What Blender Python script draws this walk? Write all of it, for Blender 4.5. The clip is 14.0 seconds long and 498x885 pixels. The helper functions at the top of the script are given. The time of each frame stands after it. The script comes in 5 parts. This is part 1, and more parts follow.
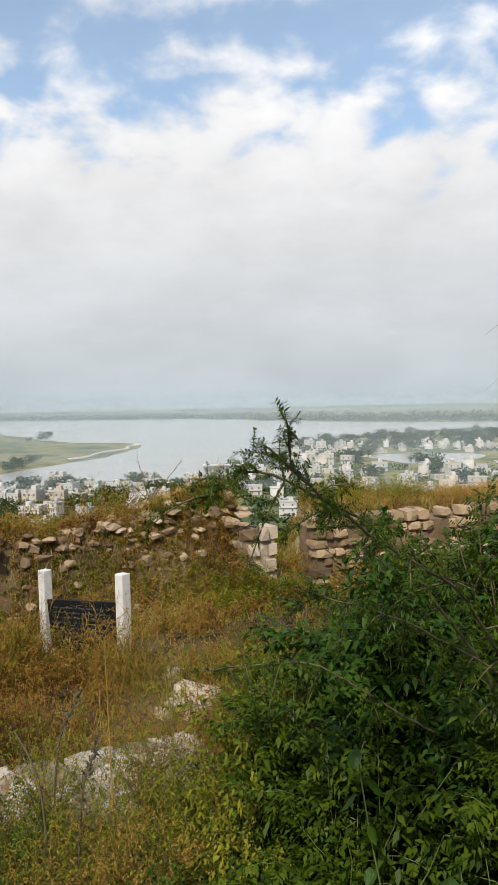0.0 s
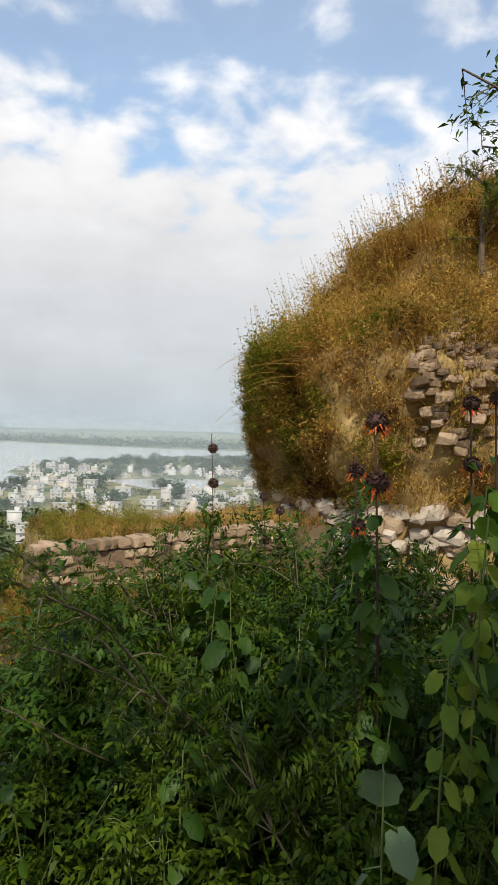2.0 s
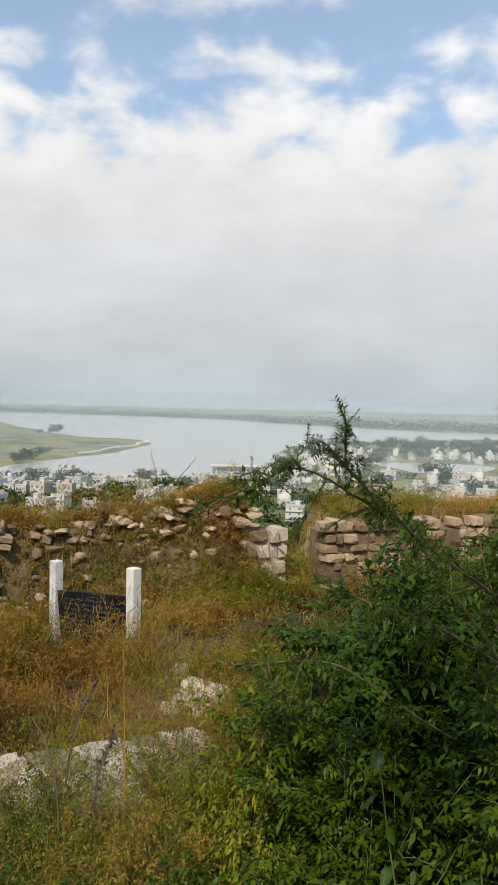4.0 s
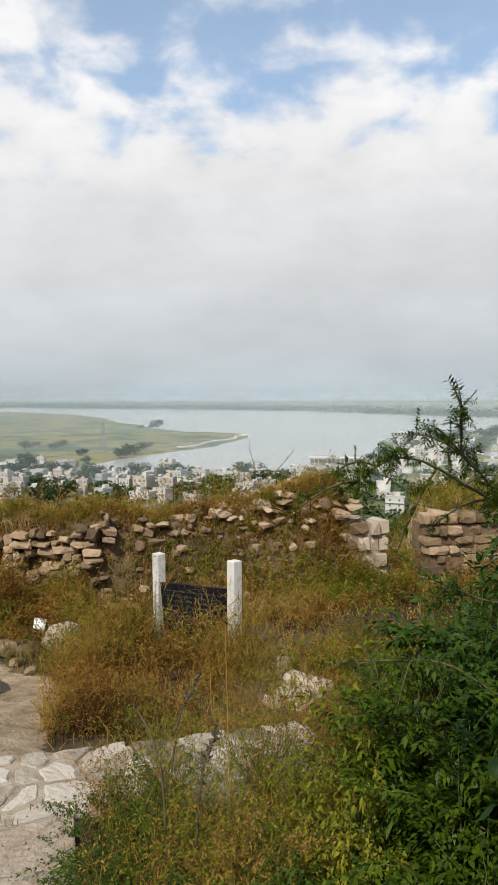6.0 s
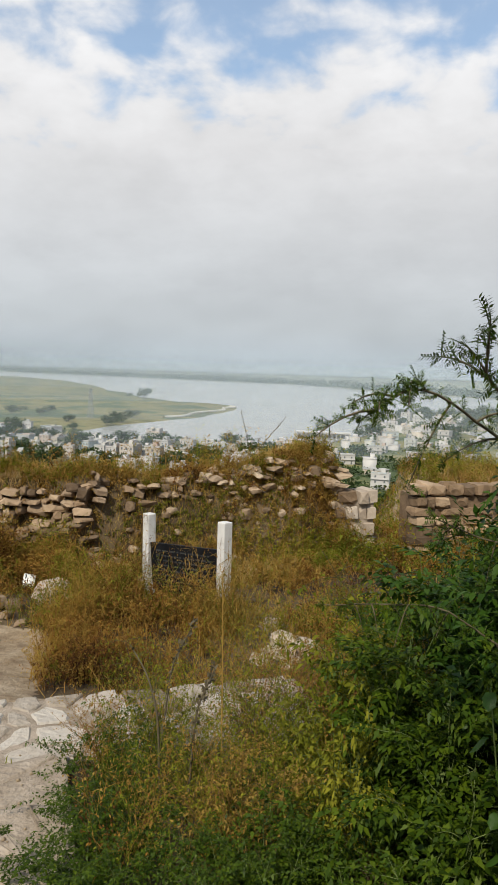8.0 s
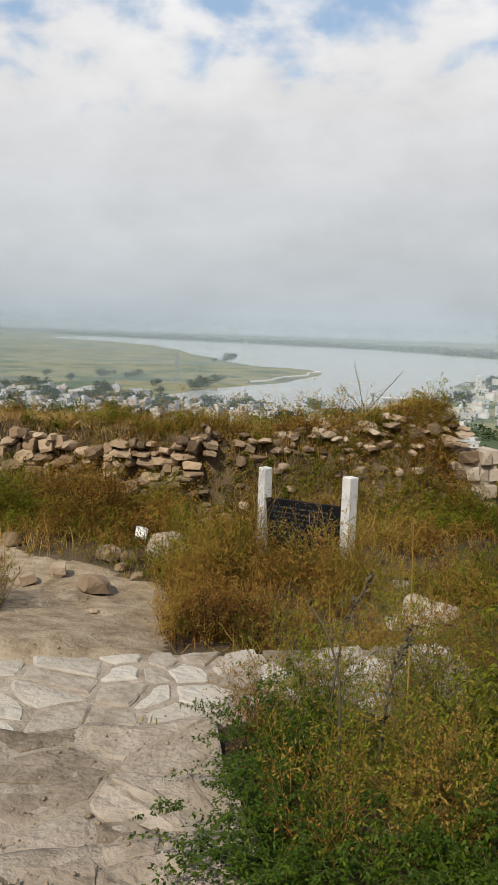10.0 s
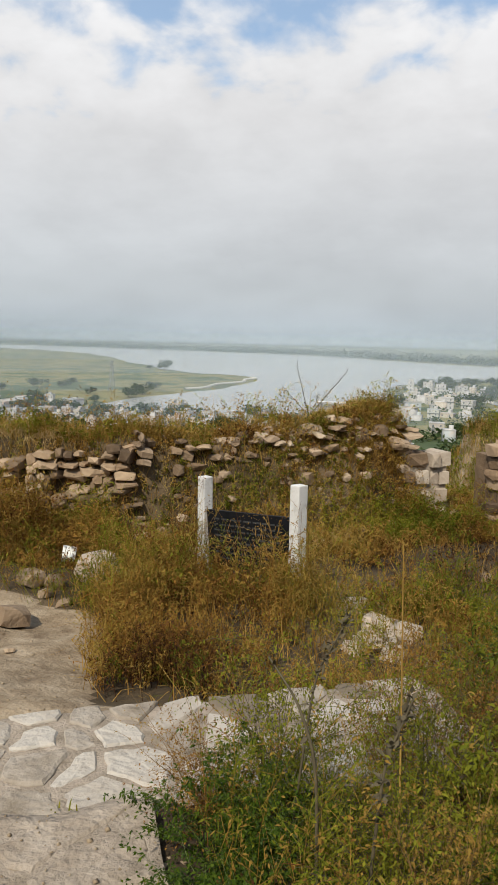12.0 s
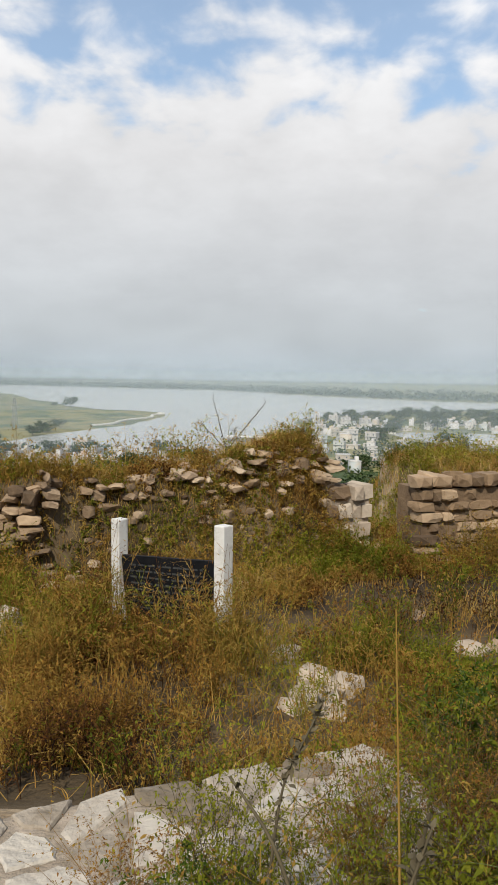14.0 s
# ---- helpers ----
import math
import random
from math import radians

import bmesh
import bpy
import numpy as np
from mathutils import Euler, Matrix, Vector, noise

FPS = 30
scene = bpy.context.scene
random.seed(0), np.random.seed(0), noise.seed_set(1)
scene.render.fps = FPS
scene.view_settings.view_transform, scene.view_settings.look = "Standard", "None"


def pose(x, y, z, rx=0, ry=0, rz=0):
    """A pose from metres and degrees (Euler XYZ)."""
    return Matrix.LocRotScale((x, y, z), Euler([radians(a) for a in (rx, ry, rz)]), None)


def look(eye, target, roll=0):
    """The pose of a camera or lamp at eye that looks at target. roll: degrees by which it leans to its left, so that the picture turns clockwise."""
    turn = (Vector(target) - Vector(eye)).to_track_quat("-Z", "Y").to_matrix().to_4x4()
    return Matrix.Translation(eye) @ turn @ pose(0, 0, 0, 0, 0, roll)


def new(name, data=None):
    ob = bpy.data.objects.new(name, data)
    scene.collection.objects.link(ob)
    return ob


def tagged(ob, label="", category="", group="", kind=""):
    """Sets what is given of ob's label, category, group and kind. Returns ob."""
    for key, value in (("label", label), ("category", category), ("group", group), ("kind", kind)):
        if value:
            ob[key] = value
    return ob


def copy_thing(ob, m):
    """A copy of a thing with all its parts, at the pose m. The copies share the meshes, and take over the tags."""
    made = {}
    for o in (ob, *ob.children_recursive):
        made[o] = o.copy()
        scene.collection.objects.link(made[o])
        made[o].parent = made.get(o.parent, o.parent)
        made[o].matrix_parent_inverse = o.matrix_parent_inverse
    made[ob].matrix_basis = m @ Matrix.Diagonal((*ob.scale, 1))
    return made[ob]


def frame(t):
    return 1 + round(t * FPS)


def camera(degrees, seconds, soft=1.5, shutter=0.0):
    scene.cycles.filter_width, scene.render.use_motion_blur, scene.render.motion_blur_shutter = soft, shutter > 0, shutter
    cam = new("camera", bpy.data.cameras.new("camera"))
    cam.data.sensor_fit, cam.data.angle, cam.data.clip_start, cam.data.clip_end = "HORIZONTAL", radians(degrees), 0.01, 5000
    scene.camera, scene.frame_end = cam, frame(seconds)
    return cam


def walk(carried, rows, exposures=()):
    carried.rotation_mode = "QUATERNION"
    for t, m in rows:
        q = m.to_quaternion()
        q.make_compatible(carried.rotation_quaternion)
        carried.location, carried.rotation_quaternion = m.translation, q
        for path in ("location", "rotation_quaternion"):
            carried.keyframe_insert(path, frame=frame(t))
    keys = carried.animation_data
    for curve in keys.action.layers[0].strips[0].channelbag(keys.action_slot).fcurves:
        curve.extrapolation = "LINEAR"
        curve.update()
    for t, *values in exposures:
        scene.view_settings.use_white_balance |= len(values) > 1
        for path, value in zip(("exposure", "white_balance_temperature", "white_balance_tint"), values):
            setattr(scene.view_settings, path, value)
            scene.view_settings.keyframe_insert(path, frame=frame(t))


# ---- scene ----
cam = camera(36.9, 14.0, 1.0)
PATH = [
    (0, (0.282, 0.717, 1.448), (0.046, 2.7, 1.336), -1.3),
    (0.5, (0.277, 0.808, 1.435), (0.272, 2.805, 1.334), 0.2),
    (1, (0.355, 0.668, 1.444), (0.545, 2.657, 1.357), 0.7),
    (1.5, (0.432, 0.62, 1.465), (0.777, 2.589, 1.407), 1.1),
    (2, (0.489, 0.612, 1.489), (0.926, 2.564, 1.444), 1.4),
    (2.5, (0.403, 0.683, 1.468), (0.745, 2.653, 1.415), 1.9),
    (3, (0.289, 0.766, 1.443), (0.448, 2.759, 1.376), 2.0),
    (3.5, (0.247, 0.702, 1.456), (0.173, 2.699, 1.372), 1.3),
    (4, (0.211, 0.684, 1.437), (-0.05, 2.664, 1.33), 1.3),
    (6.3, (0.191, 0.773, 1.427), (-0.327, 2.701, 1.297), -0.3),
    (6.5, (0.207, 0.785, 1.429), (-0.269, 2.723, 1.303), 0.1),
    (7, (0.237, 0.818, 1.429), (-0.159, 2.774, 1.3), 1.5),
    (7.5, (0.222, 0.773, 1.4), (-0.188, 2.723, 1.226), 2.0),
    (8, (0.14, 0.706, 1.339), (-0.341, 2.637, 1.135), 1.8),
    (8.5, (-0.003, 0.75, 1.275), (-0.579, 2.651, 1.041), 1.5),
    (9, (-0.155, 0.884, 1.232), (-0.819, 2.753, 0.972), 1.8),
    (9.2, (-0.198, 0.902, 1.213), (-0.888, 2.76, 0.946), 2.1),
    (11.3, (-0.525, 1.494, 1.032), (-1.179, 3.351, 0.682), 1.4),
    (11.5, (-0.536, 1.575, 1.044), (-1.156, 3.445, 0.702), 1.4),
    (12, (-0.581, 1.639, 1.025), (-1.111, 3.547, 0.744), 1.3),
    (12.5, (-0.66, 1.808, 0.958), (-1.109, 3.745, 0.74), 1.0),
    (13, (-0.701, 1.925, 0.973), (-1.074, 3.883, 0.801), 0.8),
    (13.5, (-0.745, 1.999, 0.98), (-1.045, 3.971, 0.831), 0.7),
    (14, (-0.785, 2.093, 0.971), (-1.081, 4.062, 0.787), 0.8),
]
walk(cam, [(t, look(e, g, r)) for t, e, g, r in PATH], [(0, 0.06), (2, 0.08), (4, 0.0), (6.5, 0.0), (9, -0.12), (11.5, -0.10), (14, -0.06)])

from mathutils.geometry import tessellate_polygon

# ---- light ----
SUN_AZ, SUN_EL = radians(190), radians(46)
world = bpy.data.worlds.new("sky")
scene.world = world
world.use_nodes = True
wt = world.node_tree
wt.nodes.clear()


def wn(kind, **kw):
    n = wt.nodes.new(kind)
    for k, v in kw.items():
        n.inputs[k.replace("_", " ")].default_value = v
    return n


def wmath(op, a, b=None, clamp=False):
    n = wt.nodes.new("ShaderNodeMath")
    n.operation, n.use_clamp = op, clamp
    for i, v in enumerate((a, b)):
        if v is None:
            continue
        if isinstance(v, (int, float)):
            n.inputs[i].default_value = v
        else:
            wt.links.new(v, n.inputs[i])
    return n.outputs[0]


sky = wt.nodes.new("ShaderNodeTexSky")
sky.sky_type, sky.sun_disc = "NISHITA", False
sky.sun_elevation, sky.sun_rotation = SUN_EL, SUN_AZ
sky.dust_density, sky.air_density = 0.6, 1.0
tc = wt.nodes.new("ShaderNodeTexCoord")
sep = wt.nodes.new("ShaderNodeSeparateXYZ")
wt.links.new(tc.outputs["Generated"], sep.inputs[0])
up = wmath("ABSOLUTE", sep.outputs[2])
den = wmath("ADD", up, 0.38)
comb = wt.nodes.new("ShaderNodeCombineXYZ")
wt.links.new(wmath("DIVIDE", sep.outputs[0], den), comb.inputs[0])
wt.links.new(wmath("DIVIDE", sep.outputs[1], den), comb.inputs[1])
comb.inputs[2].default_value = 3.7
puffs = wn("ShaderNodeTexNoise", Scale=9.5, Detail=6.0, Roughness=0.48, Distortion=0.2)
wt.links.new(comb.outputs[0], puffs.inputs["Vector"])
broad = wn("ShaderNodeTexNoise", Scale=2.2, Detail=3.0, Roughness=0.5)
wt.links.new(comb.outputs[0], broad.inputs["Vector"])
# thick cloud low down, broken cloud higher up
low = wt.nodes.new("ShaderNodeMapRange")
low.inputs["From Min"].default_value, low.inputs["From Max"].default_value = 0.17, 0.42
low.inputs["To Min"].default_value, low.inputs["To Max"].default_value = 0.42, -0.07
wt.links.new(up, low.inputs["Value"])
cover = wmath("ADD", wmath("ADD", puffs.outputs[0], wmath("MULTIPLY", wmath("SUBTRACT", broad.outputs[0], 0.5), 0.5)), low.outputs[0])
mask = wt.nodes.new("ShaderNodeMapRange")
mask.interpolation_type = "SMOOTHSTEP"
mask.inputs["From Min"].default_value, mask.inputs["From Max"].default_value = 0.38, 0.68
mask.inputs["To Min"].default_value = 0.27
wt.links.new(cover, mask.inputs["Value"])
tone = wt.nodes.new("ShaderNodeValToRGB")
el = tone.color_ramp.elements
el[0].position, el[0].color = 0.0, (0.53, 0.60, 0.66, 1)
el[1].position, el[1].color = 1.0, (0.80, 0.82, 0.86, 1)
for pos, c in ((0.05, (0.60, 0.645, 0.675, 1)), (0.14, (0.68, 0.705, 0.73, 1)), (0.27, (0.84, 0.84, 0.85, 1)), (0.4, (0.93, 0.93, 0.94, 1))):
    e = el.new(pos)
    e.color = c
wt.links.new(up, tone.inputs[0])
shade = wn("ShaderNodeTexNoise", Scale=2.6, Detail=5.0, Roughness=0.6)
wt.links.new(comb.outputs[0], shade.inputs["Vector"])
dim = wt.nodes.new("ShaderNodeMapRange")
dim.inputs["From Min"].default_value, dim.inputs["From Max"].default_value = 0.3, 0.7
dim.inputs["To Min"].default_value, dim.inputs["To Max"].default_value = 0.89, 1.05
wt.links.new(shade.outputs[0], dim.inputs["Value"])
cloud_bg, blue_bg = wt.nodes.new("ShaderNodeBackground"), wt.nodes.new("ShaderNodeBackground")
wt.links.new(tone.outputs[0], cloud_bg.inputs[0])
billow = wt.nodes.new("ShaderNodeMapRange")
billow.inputs["From Min"].default_value, billow.inputs["From Max"].default_value = 0.36, 0.64
billow.inputs["To Min"].default_value, billow.inputs["To Max"].default_value = 0.93, 1.06
wt.links.new(puffs.outputs[0], billow.inputs["Value"])
high = wt.nodes.new("ShaderNodeMapRange")
high.inputs["From Min"].default_value, high.inputs["From Max"].default_value = 0.16, 0.36
wt.links.new(up, high.inputs["Value"])
swell = wmath("ADD", wmath("MULTIPLY", wmath("SUBTRACT", billow.outputs[0], 1.0), high.outputs[0]), 1.0)
wt.links.new(wmath("MULTIPLY", dim.outputs[0], swell), cloud_bg.inputs[1])
tint = wt.nodes.new("ShaderNodeMix")
tint.data_type, tint.blend_type = "RGBA", "MULTIPLY"
tint.inputs[0].default_value = 1.0
tint.inputs[7].default_value = (0.84, 1.12, 1.20, 1)
wt.links.new(sky.outputs[0], tint.inputs[6])
wt.links.new(tint.outputs[2], blue_bg.inputs[0])
blue_bg.inputs[1].default_value = 0.15
mixer, outw = wt.nodes.new("ShaderNodeMixShader"), wt.nodes.new("ShaderNodeOutputWorld")
wt.links.new(mask.outputs[0], mixer.inputs[0])
wt.links.new(blue_bg.outputs[0], mixer.inputs[1])
wt.links.new(cloud_bg.outputs[0], mixer.inputs[2])
wt.links.new(mixer.outputs[0], outw.inputs[0])

sun = new("sun", bpy.data.lights.new("sun", "SUN"))
sun.data.energy, sun.data.angle, sun.data.color = 4.7, radians(1.0), (1.0, 0.93, 0.80)
SUN_DIR = Vector((math.cos(SUN_EL) * math.sin(SUN_AZ), math.cos(SUN_EL) * math.cos(SUN_AZ), math.sin(SUN_EL)))
sun.matrix_basis = look(SUN_DIR * 60, (0, 0, 0))

# ---- materials ----
def material(name, stops, scale=8.0, rough=0.85, bump=0.3, bump_scale=60.0, vary="", amount=0.5, translucent=0.0, metallic=0.0, patch=0.0, coords="Object", gloss=0.3):
    """stops: (position, colour) over noise; vary: 'object' or 'island' shifts along the ramp; patch: scale of broad patches in the world."""
    m = bpy.data.materials.new(name)
    m.use_nodes = True
    nt = m.node_tree
    b = nt.nodes["Principled BSDF"]
    t = nt.nodes.new("ShaderNodeTexCoord")
    n1 = nt.nodes.new("ShaderNodeTexNoise")
    n1.inputs["Scale"].default_value, n1.inputs["Detail"].default_value, n1.inputs["Roughness"].default_value = scale, 6.0, 0.62
    where = nt.nodes.new("ShaderNodeNewGeometry").outputs["Position"] if coords == "World" else t.outputs[coords]
    nt.links.new(where, n1.inputs["Vector"])
    value = n1.outputs[0]

    def mix(a, bb, f):
        q = nt.nodes.new("ShaderNodeMix")
        q.inputs[0].default_value = f
        nt.links.new(a, q.inputs[2])
        nt.links.new(bb, q.inputs[3])
        return q.outputs[0]

    if vary:
        q = nt.nodes.new("ShaderNodeObjectInfo" if vary == "object" else "ShaderNodeNewGeometry")
        value = mix(value, q.outputs["Random" if vary == "object" else "Random Per Island"], amount)
    if patch:
        g = nt.nodes.new("ShaderNodeNewGeometry")
        n2 = nt.nodes.new("ShaderNodeTexNoise")
        n2.inputs["Scale"].default_value, n2.inputs["Detail"].default_value = patch, 3.0
        nt.links.new(g.outputs["Position"], n2.inputs["Vector"])
        st = nt.nodes.new("ShaderNodeMapRange")
        st.inputs["From Min"].default_value, st.inputs["From Max"].default_value = 0.32, 0.68
        nt.links.new(n2.outputs[0], st.inputs["Value"])
        value = mix(value, st.outputs[0], 0.5)
    r = nt.nodes.new("ShaderNodeValToRGB")
    e = r.color_ramp.elements
    e[0].position, e[0].color = stops[0][0], (*stops[0][1], 1)
    e[1].position, e[1].color = stops[-1][0], (*stops[-1][1], 1)
    for p, c in stops[1:-1]:
        k = e.new(p)
        k.color = (*c, 1)
    nt.links.new(value, r.inputs[0])
    nt.links.new(r.outputs[0], b.inputs["Base Color"])
    b.inputs["Roughness"].default_value, b.inputs["Metallic"].default_value = rough, metallic
    b.inputs["Specular IOR Level"].default_value = gloss
    if bump:
        n3 = nt.nodes.new("ShaderNodeTexNoise")
        n3.inputs["Scale"].default_value, n3.inputs["Detail"].default_value = bump_scale, 8.0
        nt.links.new(where, n3.inputs["Vector"])
        bp = nt.nodes.new("ShaderNodeBump")
        bp.inputs["Strength"].default_value, bp.inputs["Distance"].default_value = bump, 0.02
        nt.links.new(n3.outputs[0], bp.inputs["Height"])
        nt.links.new(bp.outputs[0], b.inputs["Normal"])
    if translucent:
        out = nt.nodes["Material Output"]
        tr, ms = nt.nodes.new("ShaderNodeBsdfTranslucent"), nt.nodes.new("ShaderNodeMixShader")
        nt.links.new(r.outputs[0], tr.inputs[0])
        ms.inputs[0].default_value = translucent
        nt.links.new(b.outputs[0], ms.inputs[1])
        nt.links.new(tr.outputs[0], ms.inputs[2])
        nt.links.new(ms.outputs[0], out.inputs[0])
    return m


M = {}
M["soil"] = material("soil", [(0.3, (0.0375, 0.0248, 0.0128)), (0.5, (0.075, 0.051, 0.0255)), (0.7, (0.143, 0.101, 0.0562))], 3.0, 0.95, 0.6, 30, patch=0.5, coords="World")
M["bastion"] = material("straw_soil", [(0.3, (0.153, 0.0935, 0.0338)), (0.5, (0.243, 0.162, 0.06)), (0.7, (0.342, 0.238, 0.0975))], 3.0, 0.95, 0.6, 30, patch=0.5, coords="World")
M["path"] = material("path_dust", [(0.3, (0.152, 0.102, 0.0598)), (0.5, (0.275, 0.205, 0.129)), (0.72, (0.389, 0.307, 0.212))], 6.0, 0.95, 0.8, 34, coords="World")
M["stone"] = material("stone", [(0.25, (0.121, 0.0797, 0.0468)), (0.45, (0.236, 0.165, 0.103)), (0.65, (0.343, 0.253, 0.168)), (0.82, (0.464, 0.369, 0.262))], 4.0, 0.9, 0.7, 24, "object", 0.45, coords="World")
M["slab"] = material("paving_stone", [(0.3, (0.167, 0.13, 0.0893)), (0.45, (0.314, 0.264, 0.207)), (0.7, (0.431, 0.384, 0.324))], 8.0, 0.9, 0.8, 30, "object", 0.5, coords="World")
M["mortar"] = material("mortar", [(0.3, (0.184, 0.144, 0.101)), (0.7, (0.391, 0.321, 0.25))], 10.0, 0.95, 0.6, 80, coords="World")
M["step"] = material("step_stone", [(0.3, (0.123, 0.0918, 0.0605)), (0.5, (0.247, 0.194, 0.141)), (0.72, (0.37, 0.306, 0.237))], 7.0, 0.92, 1.0, 30, "object", 0.3, coords="World")
M["ashlar"] = material("dressed_stone", [(0.25, (0.295, 0.232, 0.172)), (0.55, (0.426, 0.352, 0.273)), (0.8, (0.508, 0.44, 0.359))], 5.0, 0.9, 0.5, 30, "object", 0.3, coords="World")
M["drystone"] = material("wall_stone", [(0.25, (0.0896, 0.0586, 0.0345)), (0.5, (0.224, 0.149, 0.0874)), (0.8, (0.422, 0.305, 0.196))], 4.0, 0.92, 0.7, 24, "object", 0.5, coords="World")
M["whitepost"] = material("painted_concrete", [(0.25, (0.377, 0.352, 0.316)), (0.42, (0.558, 0.536, 0.501)), (0.7, (0.623, 0.608, 0.578))], 9.0, 0.8, 0.4, 60)
M["board"] = material("black_board", [(0.3, (0.00504, 0.00546, 0.0063)), (0.7, (0.0126, 0.0126, 0.0143))], 6.0, 0.55, 0.1, 50, gloss=0.08)
M["letter"] = material("faded_lettering", [(0.3, (0.028, 0.028, 0.028)), (0.7, (0.0595, 0.0595, 0.056))], 30.0, 0.8, 0)
M["grass"] = material("dry_grass", [(0.1, (0.143, 0.0714, 0.02)), (0.35, (0.302, 0.168, 0.04)), (0.6, (0.403, 0.26, 0.068)), (0.9, (0.462, 0.361, 0.152))], 2.0, 0.8, 0, 10, "island", 0.45, 0.3, patch=0.7, gloss=0.1)
M["straw"] = material("straw", [(0.15, (0.30, 0.19, 0.08)), (0.5, (0.52, 0.37, 0.17)), (0.85, (0.64, 0.50, 0.27))], 2.0, 0.8, 0, 10, "island", 0.5, 0.25, patch=0.7, gloss=0.1)
M["weed"] = material("weed", [(0.2, (0.0202, 0.0095, 0.005)), (0.36, (0.106, 0.0427, 0.012)), (0.5, (0.267, 0.133, 0.026)), (0.66, (0.221, 0.157, 0.03)), (0.84, (0.0736, 0.0808, 0.018))], 2.0, 0.8, 0, 10, "island", 0.55, 0.2, patch=0.6, gloss=0.08)
M["greenweed"] = material("green_weed", [(0.15, (0.0567, 0.0722, 0.0063)), (0.5, (0.166, 0.171, 0.0139)), (0.85, (0.31, 0.274, 0.0284))], 2.0, 0.7, 0, 10, "island", 0.5, 0.35, patch=0.6, gloss=0.1)
M["goldweed"] = material("golden_weed", [(0.12, (0.137, 0.0688, 0.0141)), (0.35, (0.288, 0.168, 0.0329)), (0.6, (0.37, 0.244, 0.0564)), (0.8, (0.274, 0.213, 0.0423)), (0.95, (0.185, 0.163, 0.0282))], 2.0, 0.8, 0, 10, "island", 0.5, 0.45, patch=0.5, gloss=0.1)
M["bastionweed"] = material("bastion_weed", [(0.12, (0.196, 0.0956, 0.0214)), (0.35, (0.411, 0.234, 0.0499)), (0.6, (0.528, 0.339, 0.0855)), (0.8, (0.391, 0.296, 0.0641)), (0.95, (0.265, 0.226, 0.0427))], 2.0, 0.8, 0, 10, "island", 0.5, 0.45, patch=0.5, gloss=0.1)
M["leaf"] = material("shrub_leaf", [(0.15, (0.0162, 0.0337, 0.00196)), (0.5, (0.042, 0.0747, 0.00392)), (0.9, (0.0914, 0.128, 0.00686))], 3.0, 0.5, 0, 10, "island", 0.6, 0.3, gloss=0.14)
M["broad"] = material("broad_leaf", [(0.15, (0.016, 0.0442, 0.00403)), (0.5, (0.032, 0.0724, 0.00605)), (0.9, (0.0598, 0.107, 0.00907))], 12.0, 0.45, 0.2, 60, "island", 0.55, 0.3, gloss=0.2)
M["pale"] = material("pale_leaf", [(0.2, (0.11, 0.17, 0.08)), (0.6, (0.17, 0.23, 0.12)), (0.9, (0.23, 0.29, 0.16))], 10.0, 0.55, 0.2, 60, "island", 0.5, 0.25, gloss=0.15)
M["lime"] = material("lime_leaf", [(0.2, (0.07, 0.14, 0.015)), (0.6, (0.16, 0.23, 0.025)), (0.9, (0.3, 0.33, 0.04))], 10.0, 0.5, 0.2, 60, "island", 0.5, 0.4, gloss=0.15)
M["stem"] = material("twig", [(0.2, (0.045, 0.035, 0.02)), (0.6, (0.10, 0.08, 0.045)), (0.9, (0.16, 0.13, 0.08))], 20.0, 0.85, 0, 40)
M["drystem"] = material("dry_stem", [(0.2, (0.10, 0.055, 0.02)), (0.6, (0.20, 0.12, 0.045)), (0.9, (0.30, 0.2, 0.08))], 20.0, 0.85, 0, 40, gloss=0.1)
M["greenstem"] = material("green_stem", [(0.2, (0.06, 0.09, 0.02)), (0.8, (0.14, 0.17, 0.05))], 20.0, 0.7, 0, 40)
M["pod"] = material("seed_head", [(0.2, (0.03, 0.018, 0.014)), (0.8, (0.10, 0.05, 0.035))], 40.0, 0.9, 0, 40)
M["petal"] = material("orange_petal", [(0.2, (0.50, 0.07, 0.015)), (0.8, (0.72, 0.17, 0.03))], 20.0, 0.6, 0, 40, "island", 0.6, 0.3)
M["paper"] = material("paper", [(0.2, (0.62, 0.60, 0.54)), (0.8, (0.78, 0.77, 0.72))], 10.0, 0.8, 0.1, 40)
M["fields"] = material("fields", [(0.22, (0.035, 0.055, 0.025)), (0.42, (0.075, 0.10, 0.04)), (0.52, (0.22, 0.19, 0.075)), (0.64, (0.07, 0.085, 0.035)), (0.85, (0.24, 0.19, 0.10))], 0.016, 0.95, 0)
M["house"] = material("house_paint", [(0.0, (0.387, 0.365, 0.34)), (0.3, (0.462, 0.444, 0.416)), (0.52, (0.487, 0.468, 0.445)), (0.62, (0.412, 0.34, 0.258)), (0.72, (0.362, 0.401, 0.41)), (0.82, (0.462, 0.432, 0.351)), (0.92, (0.424, 0.304, 0.245)), (1.0, (0.349, 0.401, 0.328))], 0.4, 0.85, 0, 10, "object", 0.8)
M["house_rows"] = material("far_house_paint", [(0.0, (0.387, 0.365, 0.34)), (0.3, (0.462, 0.444, 0.416)), (0.52, (0.487, 0.468, 0.445)), (0.62, (0.412, 0.34, 0.258)), (0.72, (0.362, 0.401, 0.41)), (0.82, (0.462, 0.432, 0.351)), (0.92, (0.424, 0.304, 0.245)), (1.0, (0.349, 0.401, 0.328))], 0.4, 0.85, 0, 10, "island", 0.8)
